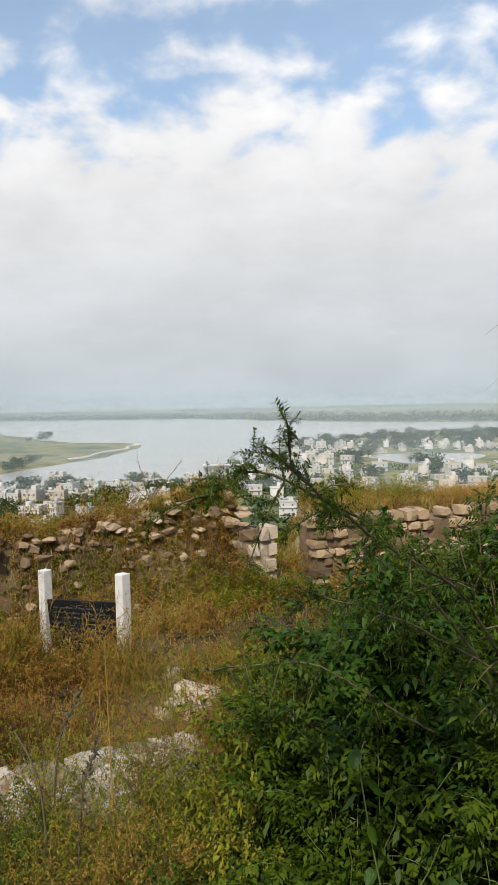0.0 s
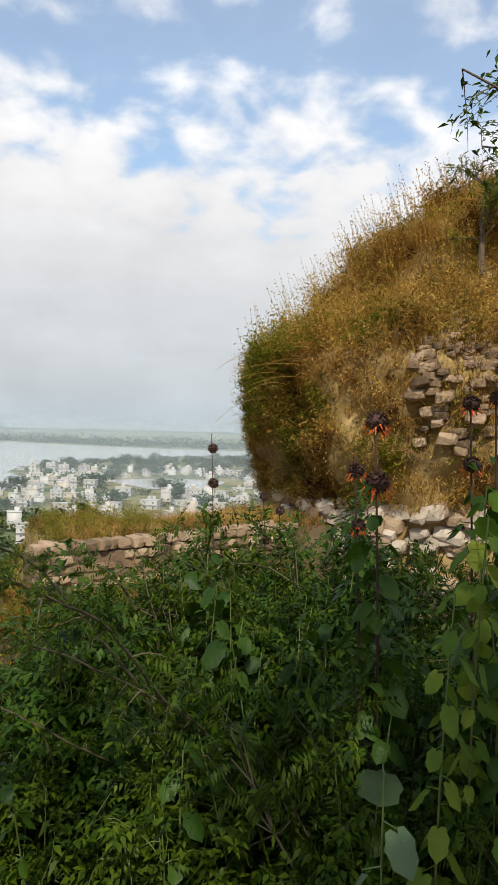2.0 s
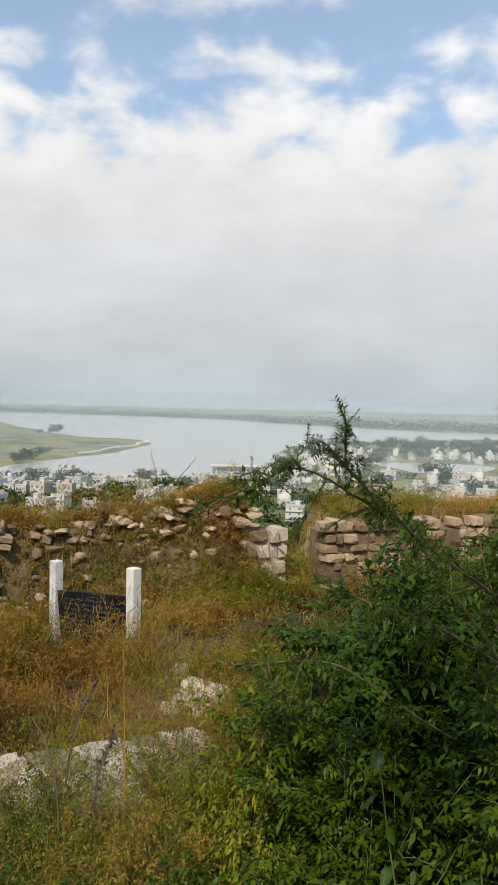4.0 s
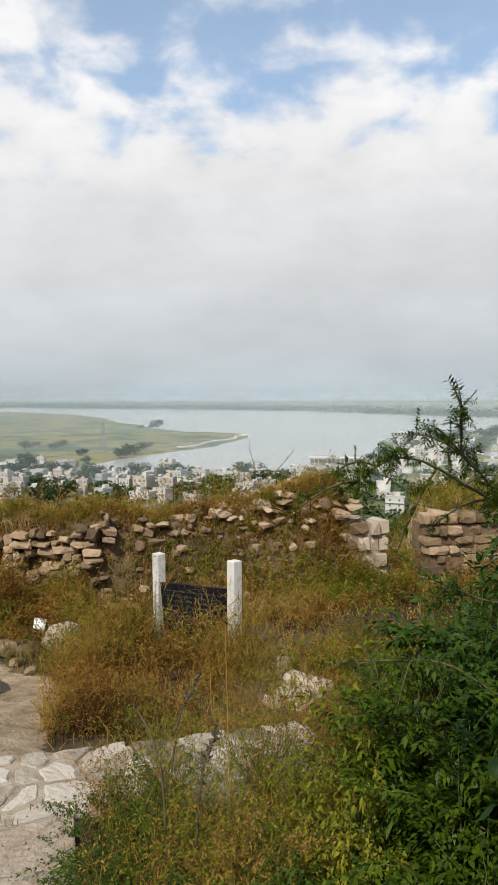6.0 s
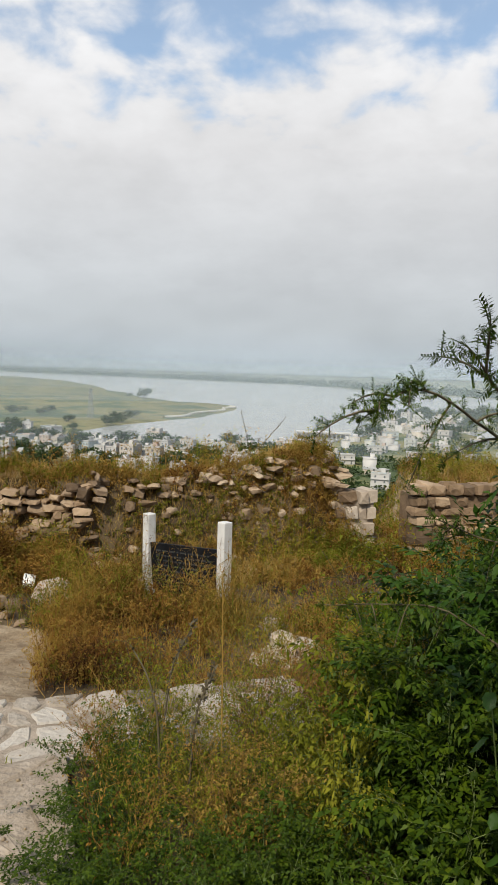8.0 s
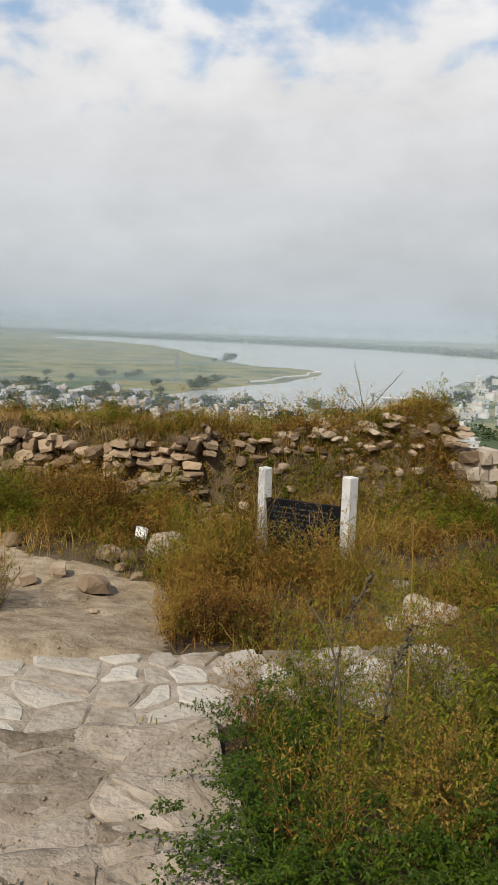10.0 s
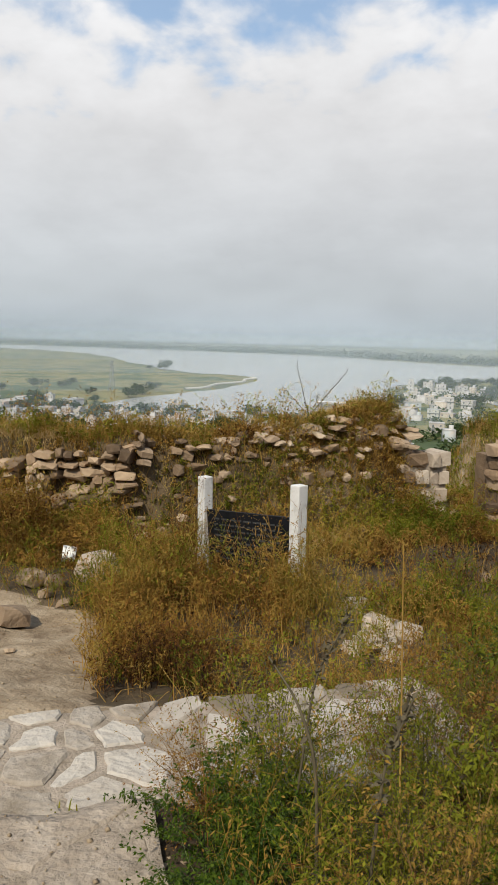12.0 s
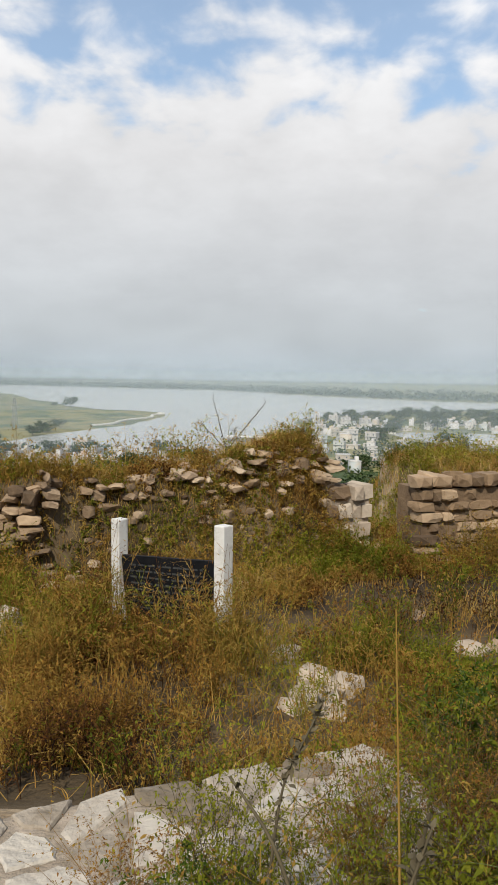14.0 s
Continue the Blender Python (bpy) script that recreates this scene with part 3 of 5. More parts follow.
# upright see-through sheets that stand in for haze banks over the plain
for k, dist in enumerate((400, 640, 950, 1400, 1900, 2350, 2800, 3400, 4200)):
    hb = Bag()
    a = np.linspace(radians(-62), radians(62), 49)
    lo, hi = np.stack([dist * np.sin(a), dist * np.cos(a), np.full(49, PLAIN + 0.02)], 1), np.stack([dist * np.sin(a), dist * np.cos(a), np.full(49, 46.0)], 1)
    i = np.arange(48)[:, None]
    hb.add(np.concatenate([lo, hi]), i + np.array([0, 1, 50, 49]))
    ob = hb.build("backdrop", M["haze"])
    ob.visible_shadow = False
    tagged(ob, "thin see-through sheet imitating pale morning haze over the plain", "haze", kind="structure")

# ---- stone mound ----
def mound_r(z):
    return np.interp(z, [-1.8, 0.1, 0.4, 1.0, 2.7, 3.6, 4.3, 4.7, 5.3, 5.9, 6.5, 6.9], [4.85, 4.85, 5.0, 5.35, 5.4, 4.5, 3.35, 3.1, 2.85, 2.1, 1.0, 0.05])


za, aa = np.linspace(-1.8, 6.9, 100), np.linspace(0, 2 * math.pi, 200, endpoint=False)
zz, ang = np.meshgrid(za, aa, indexing="ij")
rr = mound_r(zz) * (1 + 0.10 * fbm(ang * 6, zz * 1.1, 12) + 0.03 * fbm(ang * 16, zz * 2.6, 15))
mv = np.stack([MOUND[0] + rr * np.cos(ang), MOUND[1] + rr * np.sin(ang), zz + 0.10 * fbm(ang * 9, zz, 4)], axis=-1)
mi = np.arange(zz.size).reshape(zz.shape)
mq = np.stack([mi[:-1], np.roll(mi, -1, 1)[:-1], np.roll(mi, -1, 1)[1:], mi[1:]], axis=-1)
mound = Bag().add(mv, mq).build("ruined_bastion", M["bastion"], smooth=True)
tagged(mound, "collapsed stone bastion overgrown with dry golden grass", "ruin")

ROCKS = [rock_mesh("stone", 40 + k, M["stone"], 0.35 + 0.05 * (k % 6)) for k in range(12)]
BLOCKS = [rock_mesh("block", 80 + k, M["drystone"], 0.7, 0.8) for k in range(10)]
ASHLAR = [rock_mesh("block", 120 + k, M["ashlar"], 0.82, 0.6) for k in range(6)]
PALE = [rock_mesh("rock", 140 + k, M["ashlar"], 0.55) for k in range(6)]
RUBBLE = [rock_mesh("stone", 180 + k, (M["drystone"], M["stone"])[k % 2], 0.25 + 0.08 * (k % 6)) for k in range(12)]
MROCK = [rock_mesh("stone", 160 + k, M["drystone"], 0.7) for k in range(8)]
SETS = BLOCKS[:6] + RUBBLE[:6]
R = random.Random(5)

# ---- grass and weeds ----
def veg_mask(x, y):
    s, u = x * AX[0] + y * AX[1], x * CR[0] + y * CR[1]
    m = 1 - path_mask(x, y)
    for cx_, cy_, r_ in ((-3.9, 6.75, 0.65), (-4.2, 7.35, 0.6), (-3.6, 7.55, 0.5), (-0.95, 6.6, 0.65), (-1.3, 7.5, 0.35), (0.2, 7.9, 0.7), (-0.5, 9.2, 0.6), (-0.5, 11.3, 0.5), (-4.1, 7.9, 0.3)):
        m = m * (0.22 + 0.78 * smooth(r_ * 0.6, r_ * 1.2, np.hypot(x - cx_, y - cy_)))
    m = np.where((s < LAND_END + 0.02) & (u > -3) & (u < 2.1) & (s > 4.2), 0.04, m)
    return m


def field(count, x0, x1, y0, y1, dens):
    x, y = rng.uniform(x0, x1, count), rng.uniform(y0, y1, count)
    keep = rng.uniform(0, 1, count) < dens(x, y)
    x, y = x[keep], y[keep]
    return np.stack([x, y, ground_z(x, y) - 0.02], axis=1)


def clumpy(seed, lo=-0.1, hi=0.25, f=1.2):
    return lambda x, y: veg_mask(x, y) * (0.06 + 0.94 * smooth(lo, hi, fbm(x * f, y * f, seed)))


def weeds(bags, base, height, twigs, leaf, spread=0.4, f=0.8, thin=1.0):
    """Branched dry weeds: a stem, side twigs and small seed leaves; dealt into the bags by patches of ground."""
    bags = bags if isinstance(bags, list) else [bags]
    n = len(base)
    pick = fbm(base[:, 0] * f, base[:, 1] * f + base[:, 2], 91) + rng.normal(0, 0.13, n)
    pick = np.clip(((pick + 0.45) / 0.82 * len(bags)).astype(int), 0, len(bags) - 1)
    tall = 0.55 + 0.9 * smooth(-0.3, 0.3, fbm(base[:, 0] * 2.1, base[:, 1] * 2.1, 97))
    for k, bag in enumerate(bags):
        b, n = base[pick == k], int((pick == k).sum())
        if not n:
            continue
        h = height * rng.uniform(0.5, 1.2, n) * tall[pick == k]
        lean = rng.normal(0, 0.26, (n, 2))
        tip = b + np.concatenate([lean * h[:, None], h[:, None]], axis=1)
        tubes(bag, np.stack([b, (b + tip) / 2 + rng.normal(0, 0.015, (n, 3)), tip], axis=1), 0.0026 * thin, 0.001 * thin, 3)
        for _ in range(twigs):
            g0 = rng.uniform(0.2, 1.0, n)[:, None]
            p = b + (tip - b) * g0
            a = rng.uniform(0, 2 * math.pi, n)
            dirn = unit(np.stack([np.cos(a) * spread, np.sin(a) * spread, rng.uniform(0.0, 0.9, n)], axis=1))
            q = p + dirn * (h[:, None] * rng.uniform(0.12, 0.42, (n, 1)) * (1.15 - g0 * 0.6))
            leaves(bag, p, q - p, np.linalg.norm(q - p, axis=1), 0.005 * thin, 0.05, 0)
            for g1 in (0.55, 0.8, 1.0):
                leaves(bag, p + (q - p) * g1, dirn + rng.normal(0, 0.7, (n, 3)), leaf * rng.uniform(0.5, 1.5, n), leaf * 0.45, 0.15, 0)


g = Bag()
for count, f, seed, hh in ((60000, 1.2, 51, 0.20), (40000, 0.7, 55, 0.34)):
    b = field(count, -9.5, 5.5, 4.9, 14.5, clumpy(seed, f=f))
    blades(g, b, hh * rng.uniform(0.4, 1.3, len(b)), rng.normal(0, 0.6, (len(b), 2)), 0.003)
tagged(g.build("grass", M["grass"]), "dry golden grass on the ruin's slope", "grass", kind="stuff")
g3 = [Bag(), Bag(), Bag(), Bag()]
weeds(g3, field(12000, -9.0, 4.5, 6.5, 13.8, clumpy(61, -0.12, 0.16, 1.3)), 0.36, 7, 0.034, 0.8, 1.8)
weeds(g3, field(11500, -5.0, 1.4, 4.95, 7.6, clumpy(63, -0.12, 0.14, 1.7)), 0.42, 9, 0.020, 0.7, 1.8)
weeds(g3, field(230, -3.1, -1.5, 6.9, 8.0, lambda x, y: (np.abs((x + 2.34) * 0.532 + (y - 7.65) * 0.846 + 0.3) < 0.28).astype(float)), 0.62, 12, 0.020, 0.6, 2.0)
by_stairs = lambda x, y: ((np.stack([x, y], 1) @ AX > 2.9) & (np.stack([x, y], 1) @ AX < 4.12) & (np.stack([x, y], 1) @ CR > 0.72) & (np.stack([x, y], 1) @ CR < 2.3)).astype(float)
weeds([g3[0], g3[2], g3[0], g3[1]], field(1900, -2.0, 1.0, 2.6, 5.0, by_stairs), 0.46, 10, 0.016, 0.6, 2.2, 0.45)
for g, m, l in zip(g3, ("greenweed", "weed", "goldweed", "weed"), ("low olive green weeds among the dry grass", "brown and rust dry weeds round the sign", "golden dry weeds on the slope", "dark brown dry weeds on the slope")):
    tagged(g.build("weed_patch", M[m]), l, "weeds", kind="stuff")


def line_points(pts, count, d0, d1):
    p = np.array(pts, dtype=np.float64)
    seg = np.hypot(*np.diff(p, axis=0).T)
    t = rng.uniform(0, seg.sum(), count)
    k = np.clip(np.searchsorted(np.cumsum(seg), t), 0, len(seg) - 1)
    loc = (t - (np.cumsum(seg) - seg)[k]) / seg[k]
    q = p[k] + (p[k + 1] - p[k]) * loc[:, None]
    dirn = (p[k + 1] - p[k]) / seg[k][:, None]
    q = q + np.stack([dirn[:, 1], -dirn[:, 0]], axis=1) * rng.uniform(d0, d1, count)[:, None]
    return np.stack([q[:, 0], q[:, 1], ground_z(q[:, 0], q[:, 1]) - 0.02], axis=1)


g = Bag()
b = line_points(WALL[:3], 16000, -1.2, 0.22)
blades(g, b, 0.17 * rng.uniform(0.5, 1.4, len(b)), rng.normal(0, 0.5, (len(b), 2)), 0.003)
b = line_points(WALL[1:], 26000, -0.4, 1.6)
blades(g, b, 0.15 * rng.uniform(0.4, 1.4, len(b)), rng.normal(0, 0.6, (len(b), 2)), 0.003)
b = line_points(((-2.1, 11.0), (-0.95, 12.0)), 9000, -0.7, 0.45)
blades(g, b, 0.16 * rng.uniform(0.5, 1.3, len(b)), rng.normal(0, 0.5, (len(b), 2)), 0.003)
b = line_points(((-0.1, 11.3), (7.0, 15.0)), 20000, -3.0, -0.15)
blades(g, b, 0.26 * rng.uniform(0.5, 1.3, len(b)), rng.normal(0, 0.4, (len(b), 2)), 0.0032)
tagged(g.build("wall_top_grass", M["grass"]), "dry yellow grass along the broken wall top", "grass", kind="stuff")
g = Bag()
b = line_points(((-8.2, 8.5), (-4.7, 9.3)), 15000, -1.0, 0.2)
b = b[rng.uniform(0, 1, len(b)) < 0.1 + 0.9 * smooth(-0.25, 0.1, fbm(b[:, 0] * 1.3, b[:, 1] * 1.3, 71))]
blades(g, b, 0.14 * rng.uniform(0.4, 1.3, len(b)), rng.normal(0, 0.8, (len(b), 2)), 0.0045)
b = line_points(((-0.1, 11.3), (7.0, 15.0)), 9000, -2.6, -0.25)
blades(g, b, 0.22 * rng.uniform(0.5, 1.2, len(b)), rng.normal(0, 0.5, (len(b), 2)), 0.0035)
tagged(g.build("straw_grass", M["straw"]), "pale straw bleached on the broken wall tops", "grass", kind="stuff")
g3 = [Bag(), Bag(), Bag()]
weeds(g3, line_points(WALL[1:3], 1500, 0.35, 1.5), 0.5, 8, 0.034, 0.8, 1.6)
weeds(g3, line_points(WALL[1:], 5600, -0.2, 1.7), 0.17, 7, 0.034, 1.0, 1.6)
weeds(g3, line_points(WALL[:3], 2000, 0.3, 1.2), 0.52, 8, 0.034, 0.8, 1.6)
weeds(g3, line_points(((-1.15, 11.0), (-0.3, 11.4)), 260, 0.0, 0.7), 0.32, 8, 0.03, 0.8, 1.6)
weeds(g3, line_points(RWALL, 520, 0.15, 0.8), 0.5, 8, 0.03, 0.8, 1.6)
weeds(g3, line_points(((-0.25, 11.6), (0.6, 12.1)), 500, -0.5, 0.3), 0.4, 8, 0.03, 0.8, 1.6)
weeds(g3, line_points(((-0.1, 11.3), (5.0, 14.0)), 1200, -2.5, -0.2), 0.24, 6, 0.03, 0.8, 1.6)
for g, m, l in zip(g3, ("weed", "goldweed", "greenweed"), ("brown weeds growing on the broken walls", "golden weeds growing on the broken walls", "olive weeds growing on the broken walls")):
    tagged(g.build("wall_weeds", M[m]), l, "weeds", kind="stuff")
g = Bag()
weeds(g, line_points(((-5.5, 11.0), (-2.5, 12.6)), 700, -1.5, 0.3), 0.30, 9, 0.045, 0.8)
weeds(g, line_points(((-0.9, 13.2), (1.5, 14.2)), 900, -3.0, 1.0), 0.30, 9, 0.04, 0.8)
tagged(g.build("slope_shrubs", M["greenweed"]), "green scrub on the slope behind the wall", "scrub", kind="stuff")

# mound grass and weeds
def on_mound(count, zlo, zhi, a0=150, a1=300):
    z, a = rng.uniform(zlo, zhi, count), np.radians(rng.uniform(a0, a1, count))
    r = mound_r(z) * (1 + 0.10 * fbm(a * 6, z * 1.1, 12))
    p = np.stack([MOUND[0] + r * np.cos(a), MOUND[1] + r * np.sin(a), z], axis=1)
    return p, np.stack([np.cos(a), np.sin(a)], axis=1)


g = Bag()
b, o = on_mound(64000, -0.1, 6.8)
keep = rng.uniform(0, 1, len(b)) < 0.2 + 0.8 * smooth(-0.2, 0.2, fbm((b[:, 0] + b[:, 1]) * 1.2, b[:, 2] * 1.3, 17))
b, o = b[keep], o[keep]
blades(g, b - np.concatenate([o * 0.05, np.zeros((len(b), 1))], 1), 0.34 * rng.uniform(0.4, 1.4, len(b)), o * rng.uniform(0.3, 1.6, (len(b), 1)) + rng.normal(0, 0.6, (len(b), 2)), 0.006)
tagged(g.build("bastion_grass", M["bastionweed"]), "dry golden grass hanging over the bastion", "grass", kind="stuff")
g3 = [Bag(), Bag(), Bag(), Bag()]
b, o = on_mound(16000, -0.15, 6.7)
keep = rng.uniform(0, 1, len(b)) < 0.1 + 0.9 * smooth(-0.15, 0.15, fbm((b[:, 0] - b[:, 1]) * 1.0, b[:, 2] * 1.2, 19))
b, o = b[keep], o[keep]
weeds(g3, b + np.concatenate([o * 0.12, np.zeros((len(b), 1))], 1), 0.50, 8, 0.060, 1.2, 0.9)
for g, m, l in zip(g3, ("weed", "bastionweed", "bastionweed", "greenweed"), ("brown twiggy weeds on the bastion", "golden twiggy weeds on the bastion", "pale twiggy weeds on the bastion", "olive weeds on the bastion")):
    tagged(g.build("bastion_weeds", M[m]), l, "weeds", kind="stuff")
g = Bag()
b, o = on_mound(260, 0.9, 3.0, 172, 200)
weeds(g, b + np.concatenate([o * 0.2, np.zeros((len(b), 1))], 1), 0.6, 12, 0.06, 1.2)
tagged(g.build("bastion_bush", M["greenweed"]), "green bush at the bastion's lower edge", "bush", kind="stuff")

# long grass wisps arching off the bastion, and upright sprigs on its brow
g = Bag()
wisps = []
for k in range(16):
    a, z = radians(rng.uniform(186, 212)), rng.uniform(1.9, 3.0) if k < 9 else rng.uniform(4.4, 6.4)
    r = float(mound_r(z))
    o = np.array([math.cos(a) * 0.9 - 0.3, math.sin(a) * 0.4, 0])
    t = np.linspace(0, 1, 9)[:, None]
    wisps.append(np.array([MOUND[0] + r * math.cos(a), MOUND[1] + r * math.sin(a), z]) + o * t * rng.uniform(0.7, 1.5) + np.array([0, 0, 1.0]) * (0.45 * t - rng.uniform(0.35, 1.0) * t ** 2))
tubes(g, np.array(wisps), 0.007, 0.003, 3)
b, o = on_mound(460, 2.6, 6.7, 160, 262)
b2_, h = b + np.concatenate([o * 0.1, np.zeros((len(b), 1))], 1), rng.uniform(0.5, 1.2, (len(b), 1))
t = np.concatenate([o * 0.35, np.ones((len(b), 1))], 1) * h + rng.normal(0, 0.08, (len(b), 3))
tubes(g, np.stack([b2_, b2_ + t * 0.5 + rng.normal(0, 0.02, (len(b), 3)), b2_ + t], 1), 0.005, 0.002, 3)
for f in np.linspace(0.4, 1.0, 9):
    leaves(g, b2_ + t * f, rng.normal(0, 0.8, (len(b), 3)) + np.array([0, 0, 0.5]), 0.07, 0.028)
tagged(g.build("bastion_sprigs", M["bastionweed"]), "thin upright sprigs and arching wisps on the bastion", "sprigs", kind="stuff")

# ---- the sign ----
PL, PR = Vector((-2.865, 8.33, 0)), Vector((-1.81, 7.665, 0))
turn = math.degrees(math.atan2(PR.y - PL.y, PR.x - PL.x))
sign = thing("sign_board", "black notice board between two whitewashed concrete posts", "sign", ((PL.x + PR.x) / 2, (PL.y + PR.y) / 2, 0), turn=turn)
half = (PR - PL).length / 2
for sgn, top in ((-1, -0.315), (1, -0.195)):
    bm = box_bm(sgn * half - 0.053, -0.053, -1.55, sgn * half + 0.053, 0.053, top, 0.01)
    for v in bm.verts:
        v.co += noise.noise_vector(v.co * 9) * 0.004
    part("post", bm, M["whitepost"], sign, "chipped whitewashed concrete post")
board = part("board", box_bm(-half + 0.056, -0.02, -0.52, half - 0.056, 0.02, 0.0, 0.004), M["board"], sign, "black painted steel board with faded lettering")
board.matrix_basis = pose(0, -0.01, -0.555, 0, -7.0, 0)
for row in range(8):
    x = -half + 0.16
    while x < half - 0.22:
        w = R.uniform(0.03, 0.11)
        if x + w < half - 0.12:
            part("lettering", box_bm(x, -0.0225, -0.085 - row * 0.052, x + w, -0.021, -0.070 - row * 0.052), M["letter"], board)
        x += w + R.uniform(0.015, 0.035)

# ---- foreground shrubs ----
def shrub(name, label, category, stems_n, base, reach, leafer, stem_mat, leaf_mat, thick=0.012, spread=0.5, points=9, kids=5, seed=1):
    """Arching stems with side twigs; leafer(bag, points, dirs) puts foliage on the twigs."""
    r = np.random.default_rng(seed)
    e = thing(name, label, category, base)
    paths, sub = [], []
    for _ in range(stems_n):
        a, out = r.uniform(0, 2 * math.pi), r.uniform(0.15, 1.0) * spread
        h = reach * r.uniform(0.6, 1.05)
        t = np.linspace(0, 1, points)
        p = np.stack([np.cos(a) * out * t ** 1.3, np.sin(a) * out * t ** 1.3, h * (t - 0.22 * t ** 3 * out)], 1)
        p[1:] += np.cumsum(r.normal(0, 0.018 * reach, (points - 1, 3)), axis=0)
        paths.append(p)
        for _ in range(kids):
            k = r.integers(points // 4, points - 1)
            d = unit(r.normal(0, 1, 3) * np.array([1, 1, 0.5]) + (p[k + 1] - p[k]) * 6)
            ln = reach * r.uniform(0.15, 0.4)
            tt = np.linspace(0, 1, 6)[:, None]
            sub.append(p[k] + d * ln * tt + np.array([0, 0, -0.25 * ln]) * tt ** 2 + np.cumsum(r.normal(0, 0.01 * reach, (6, 3)), axis=0) * (tt > 0))
    bag = Bag()
    tubes(bag, np.array(paths), thick, thick * 0.25, 5)
    tubes(bag, np.array(sub), thick * 0.35, thick * 0.1, 4)
    bag.build("branchwork", stem_mat, e, smooth=True)
    pts = np.concatenate([np.array(sub)[:, 1:].reshape(-1, 3), np.array(paths)[:, points // 3:].reshape(-1, 3)])
    dirs = np.concatenate([np.gradient(np.array(sub), axis=1)[:, 1:].reshape(-1, 3), np.gradient(np.array(paths), axis=1)[:, points // 3:].reshape(-1, 3)])
    bag = Bag()
    leafer(bag, pts, unit(dirs))
    bag.build("foliage", leaf_mat, e)
    return e


def feathery(per=3, size=0.09):
    """Bipinnate leaves: a rib with pairs of thin leaflets."""
    def run(bag, p, d):
        for _ in range(per):
            n = len(p)
            o = unit(d * 0.5 + rng.normal(0, 0.8, (n, 3)))
            ln = size * rng.uniform(0.6, 1.3, n)
            tubes(bag, np.stack([p, p + o * ln[:, None]], 1), 0.0008, 0.0005, 3)
            s = unit(np.cross(o, rng.normal(0, 1, (n, 3))))
            for f in np.linspace(0.2, 1.0, 6):
                for sg in (-1, 1):
                    leaves(bag, p + o * (ln * f)[:, None], s * sg + o * 0.5, ln * 0.34, ln * 0.12, 0.1, 0)
    return run


def simple(per=4, size=0.05, ratio=0.45, droop=0.3):
    def run(bag, p, d):
        for _ in range(per):
            n = len(p)
            o = unit(d * 0.4 + rng.normal(0, 0.8, (n, 3)) * np.array([1, 1, 0.6]))
            ln = size * rng.uniform(0.6, 1.4, n)
            leaves(bag, p + rng.normal(0, size * 0.4, (n, 3)), o, ln, ln * ratio, droop, 0)
    return run


def pinnate(per=2, size=0.03, pairs=3):
    """Compound leaves: pairs of oval leaflets along a short rib and one at its end."""
    def run(bag, p, d):
        for _ in range(per):
            n = len(p)
            o = unit(d * 0.3 + rng.normal(0, 0.8, (n, 3)) * np.array([1, 1, 0.4]))
            s = unit(np.cross(o, np.array([0, 0, 1.0])) + rng.normal(0, 0.3, (n, 3)))
            ln = size * rng.uniform(0.7, 1.3, n)
            rib = ln[:, None] * (pairs * 0.75)
            for k in range(pairs):
                c = p + o * rib * ((k + 0.6) / pairs)
                for sg in (-1, 1):
                    leaves(bag, c, s * sg + o * 0.55, ln, ln * 0.52, 0.22, 0, 0.4)
            leaves(bag, p + o * rib, o, ln, ln * 0.55, 0.25, 0.12, 0.4)
    return run


# canopy height of the scrub beside the stairs
def canopy(x, y):
    s, u = x * AX[0] + y * AX[1], x * CR[0] + y * CR[1]
    return float(np.interp(u, [0.7, 1.0, 1.35, 1.8, 2.3, 2.9], [-0.12, -0.04, 0.15, 0.50, 0.86, 0.98]) - max(0.0, s - 3.3) * 0.7 * float(smooth(1.2, 2.0, u)))


EYES = [Vector(e) for _, e, _, _ in PATH]


def roomy(x, y, gap):
    return all(math.hypot(x - e.x, y - e.y) > gap for e in EYES)


def proto(name, label, category, n_stems, leafer, stem, leaf, thick, spread, kids, seed):
    return shrub(name, label, category, n_stems, (0, 0, 0), 1.0, leafer, M[stem], M[leaf], thick, spread, 9, kids, seed)


TALL = [proto("leafy_shrub", "dense dark green shrub with compound leaves", "shrub", 11, pinnate(2, 0.042), "greenstem", "leaf" if k % 2 else "broad", 0.007, 0.42, 7, 20 + k) for k in range(4)]
TALL += [proto("leafy_shrub", "dark green shrub with feathery leaves", "shrub", 12, feathery(2, 0.085), "stem", "leaf", 0.008, 0.5, 8, 30 + k) for k in range(2)]
MIDS = [proto("low_bush", "low yellow-green bush at the grass edge", "bush", 12, simple(5, 0.045, 0.45), "greenstem", "greenweed", 0.006, 0.55, 7, 40 + k) for k in range(3)]
MIDS += [proto("low_bush", "low green bush with small oval leaves", "bush", 12, simple(5, 0.05, 0.5), "greenstem", "leaf", 0.006, 0.55, 7, 46)]
DRY = [proto("step_bush", ("straggling half-dry bush beside the stone steps", "twiggy brown bush beside the stone steps", "dark green bush at the stair's edge", "thin olive bush beside the stone steps")[k], "bush", (30, 34, 24, 30)[k], simple((3, 3, 6, 3)[k], (0.024, 0.018, 0.030, 0.022)[k], 0.5), ("stem", "drystem", "greenstem", "drystem")[k], ("greenweed", "weed", "leaf", "goldweed")[k], 0.0035, 0.75, 11, 50 + k) for k in range(4)]
R2 = np.random.default_rng(11)
spots = []
for s in np.arange(0.9, 7.0, 0.36):
    for u in np.arange(0.76, 4.4, 0.38):
        p = AX * (s + R2.uniform(-0.12, 0.12)) + CR * (u + R2.uniform(-0.12, 0.12))
        spots.append((p[0], p[1], s, u))
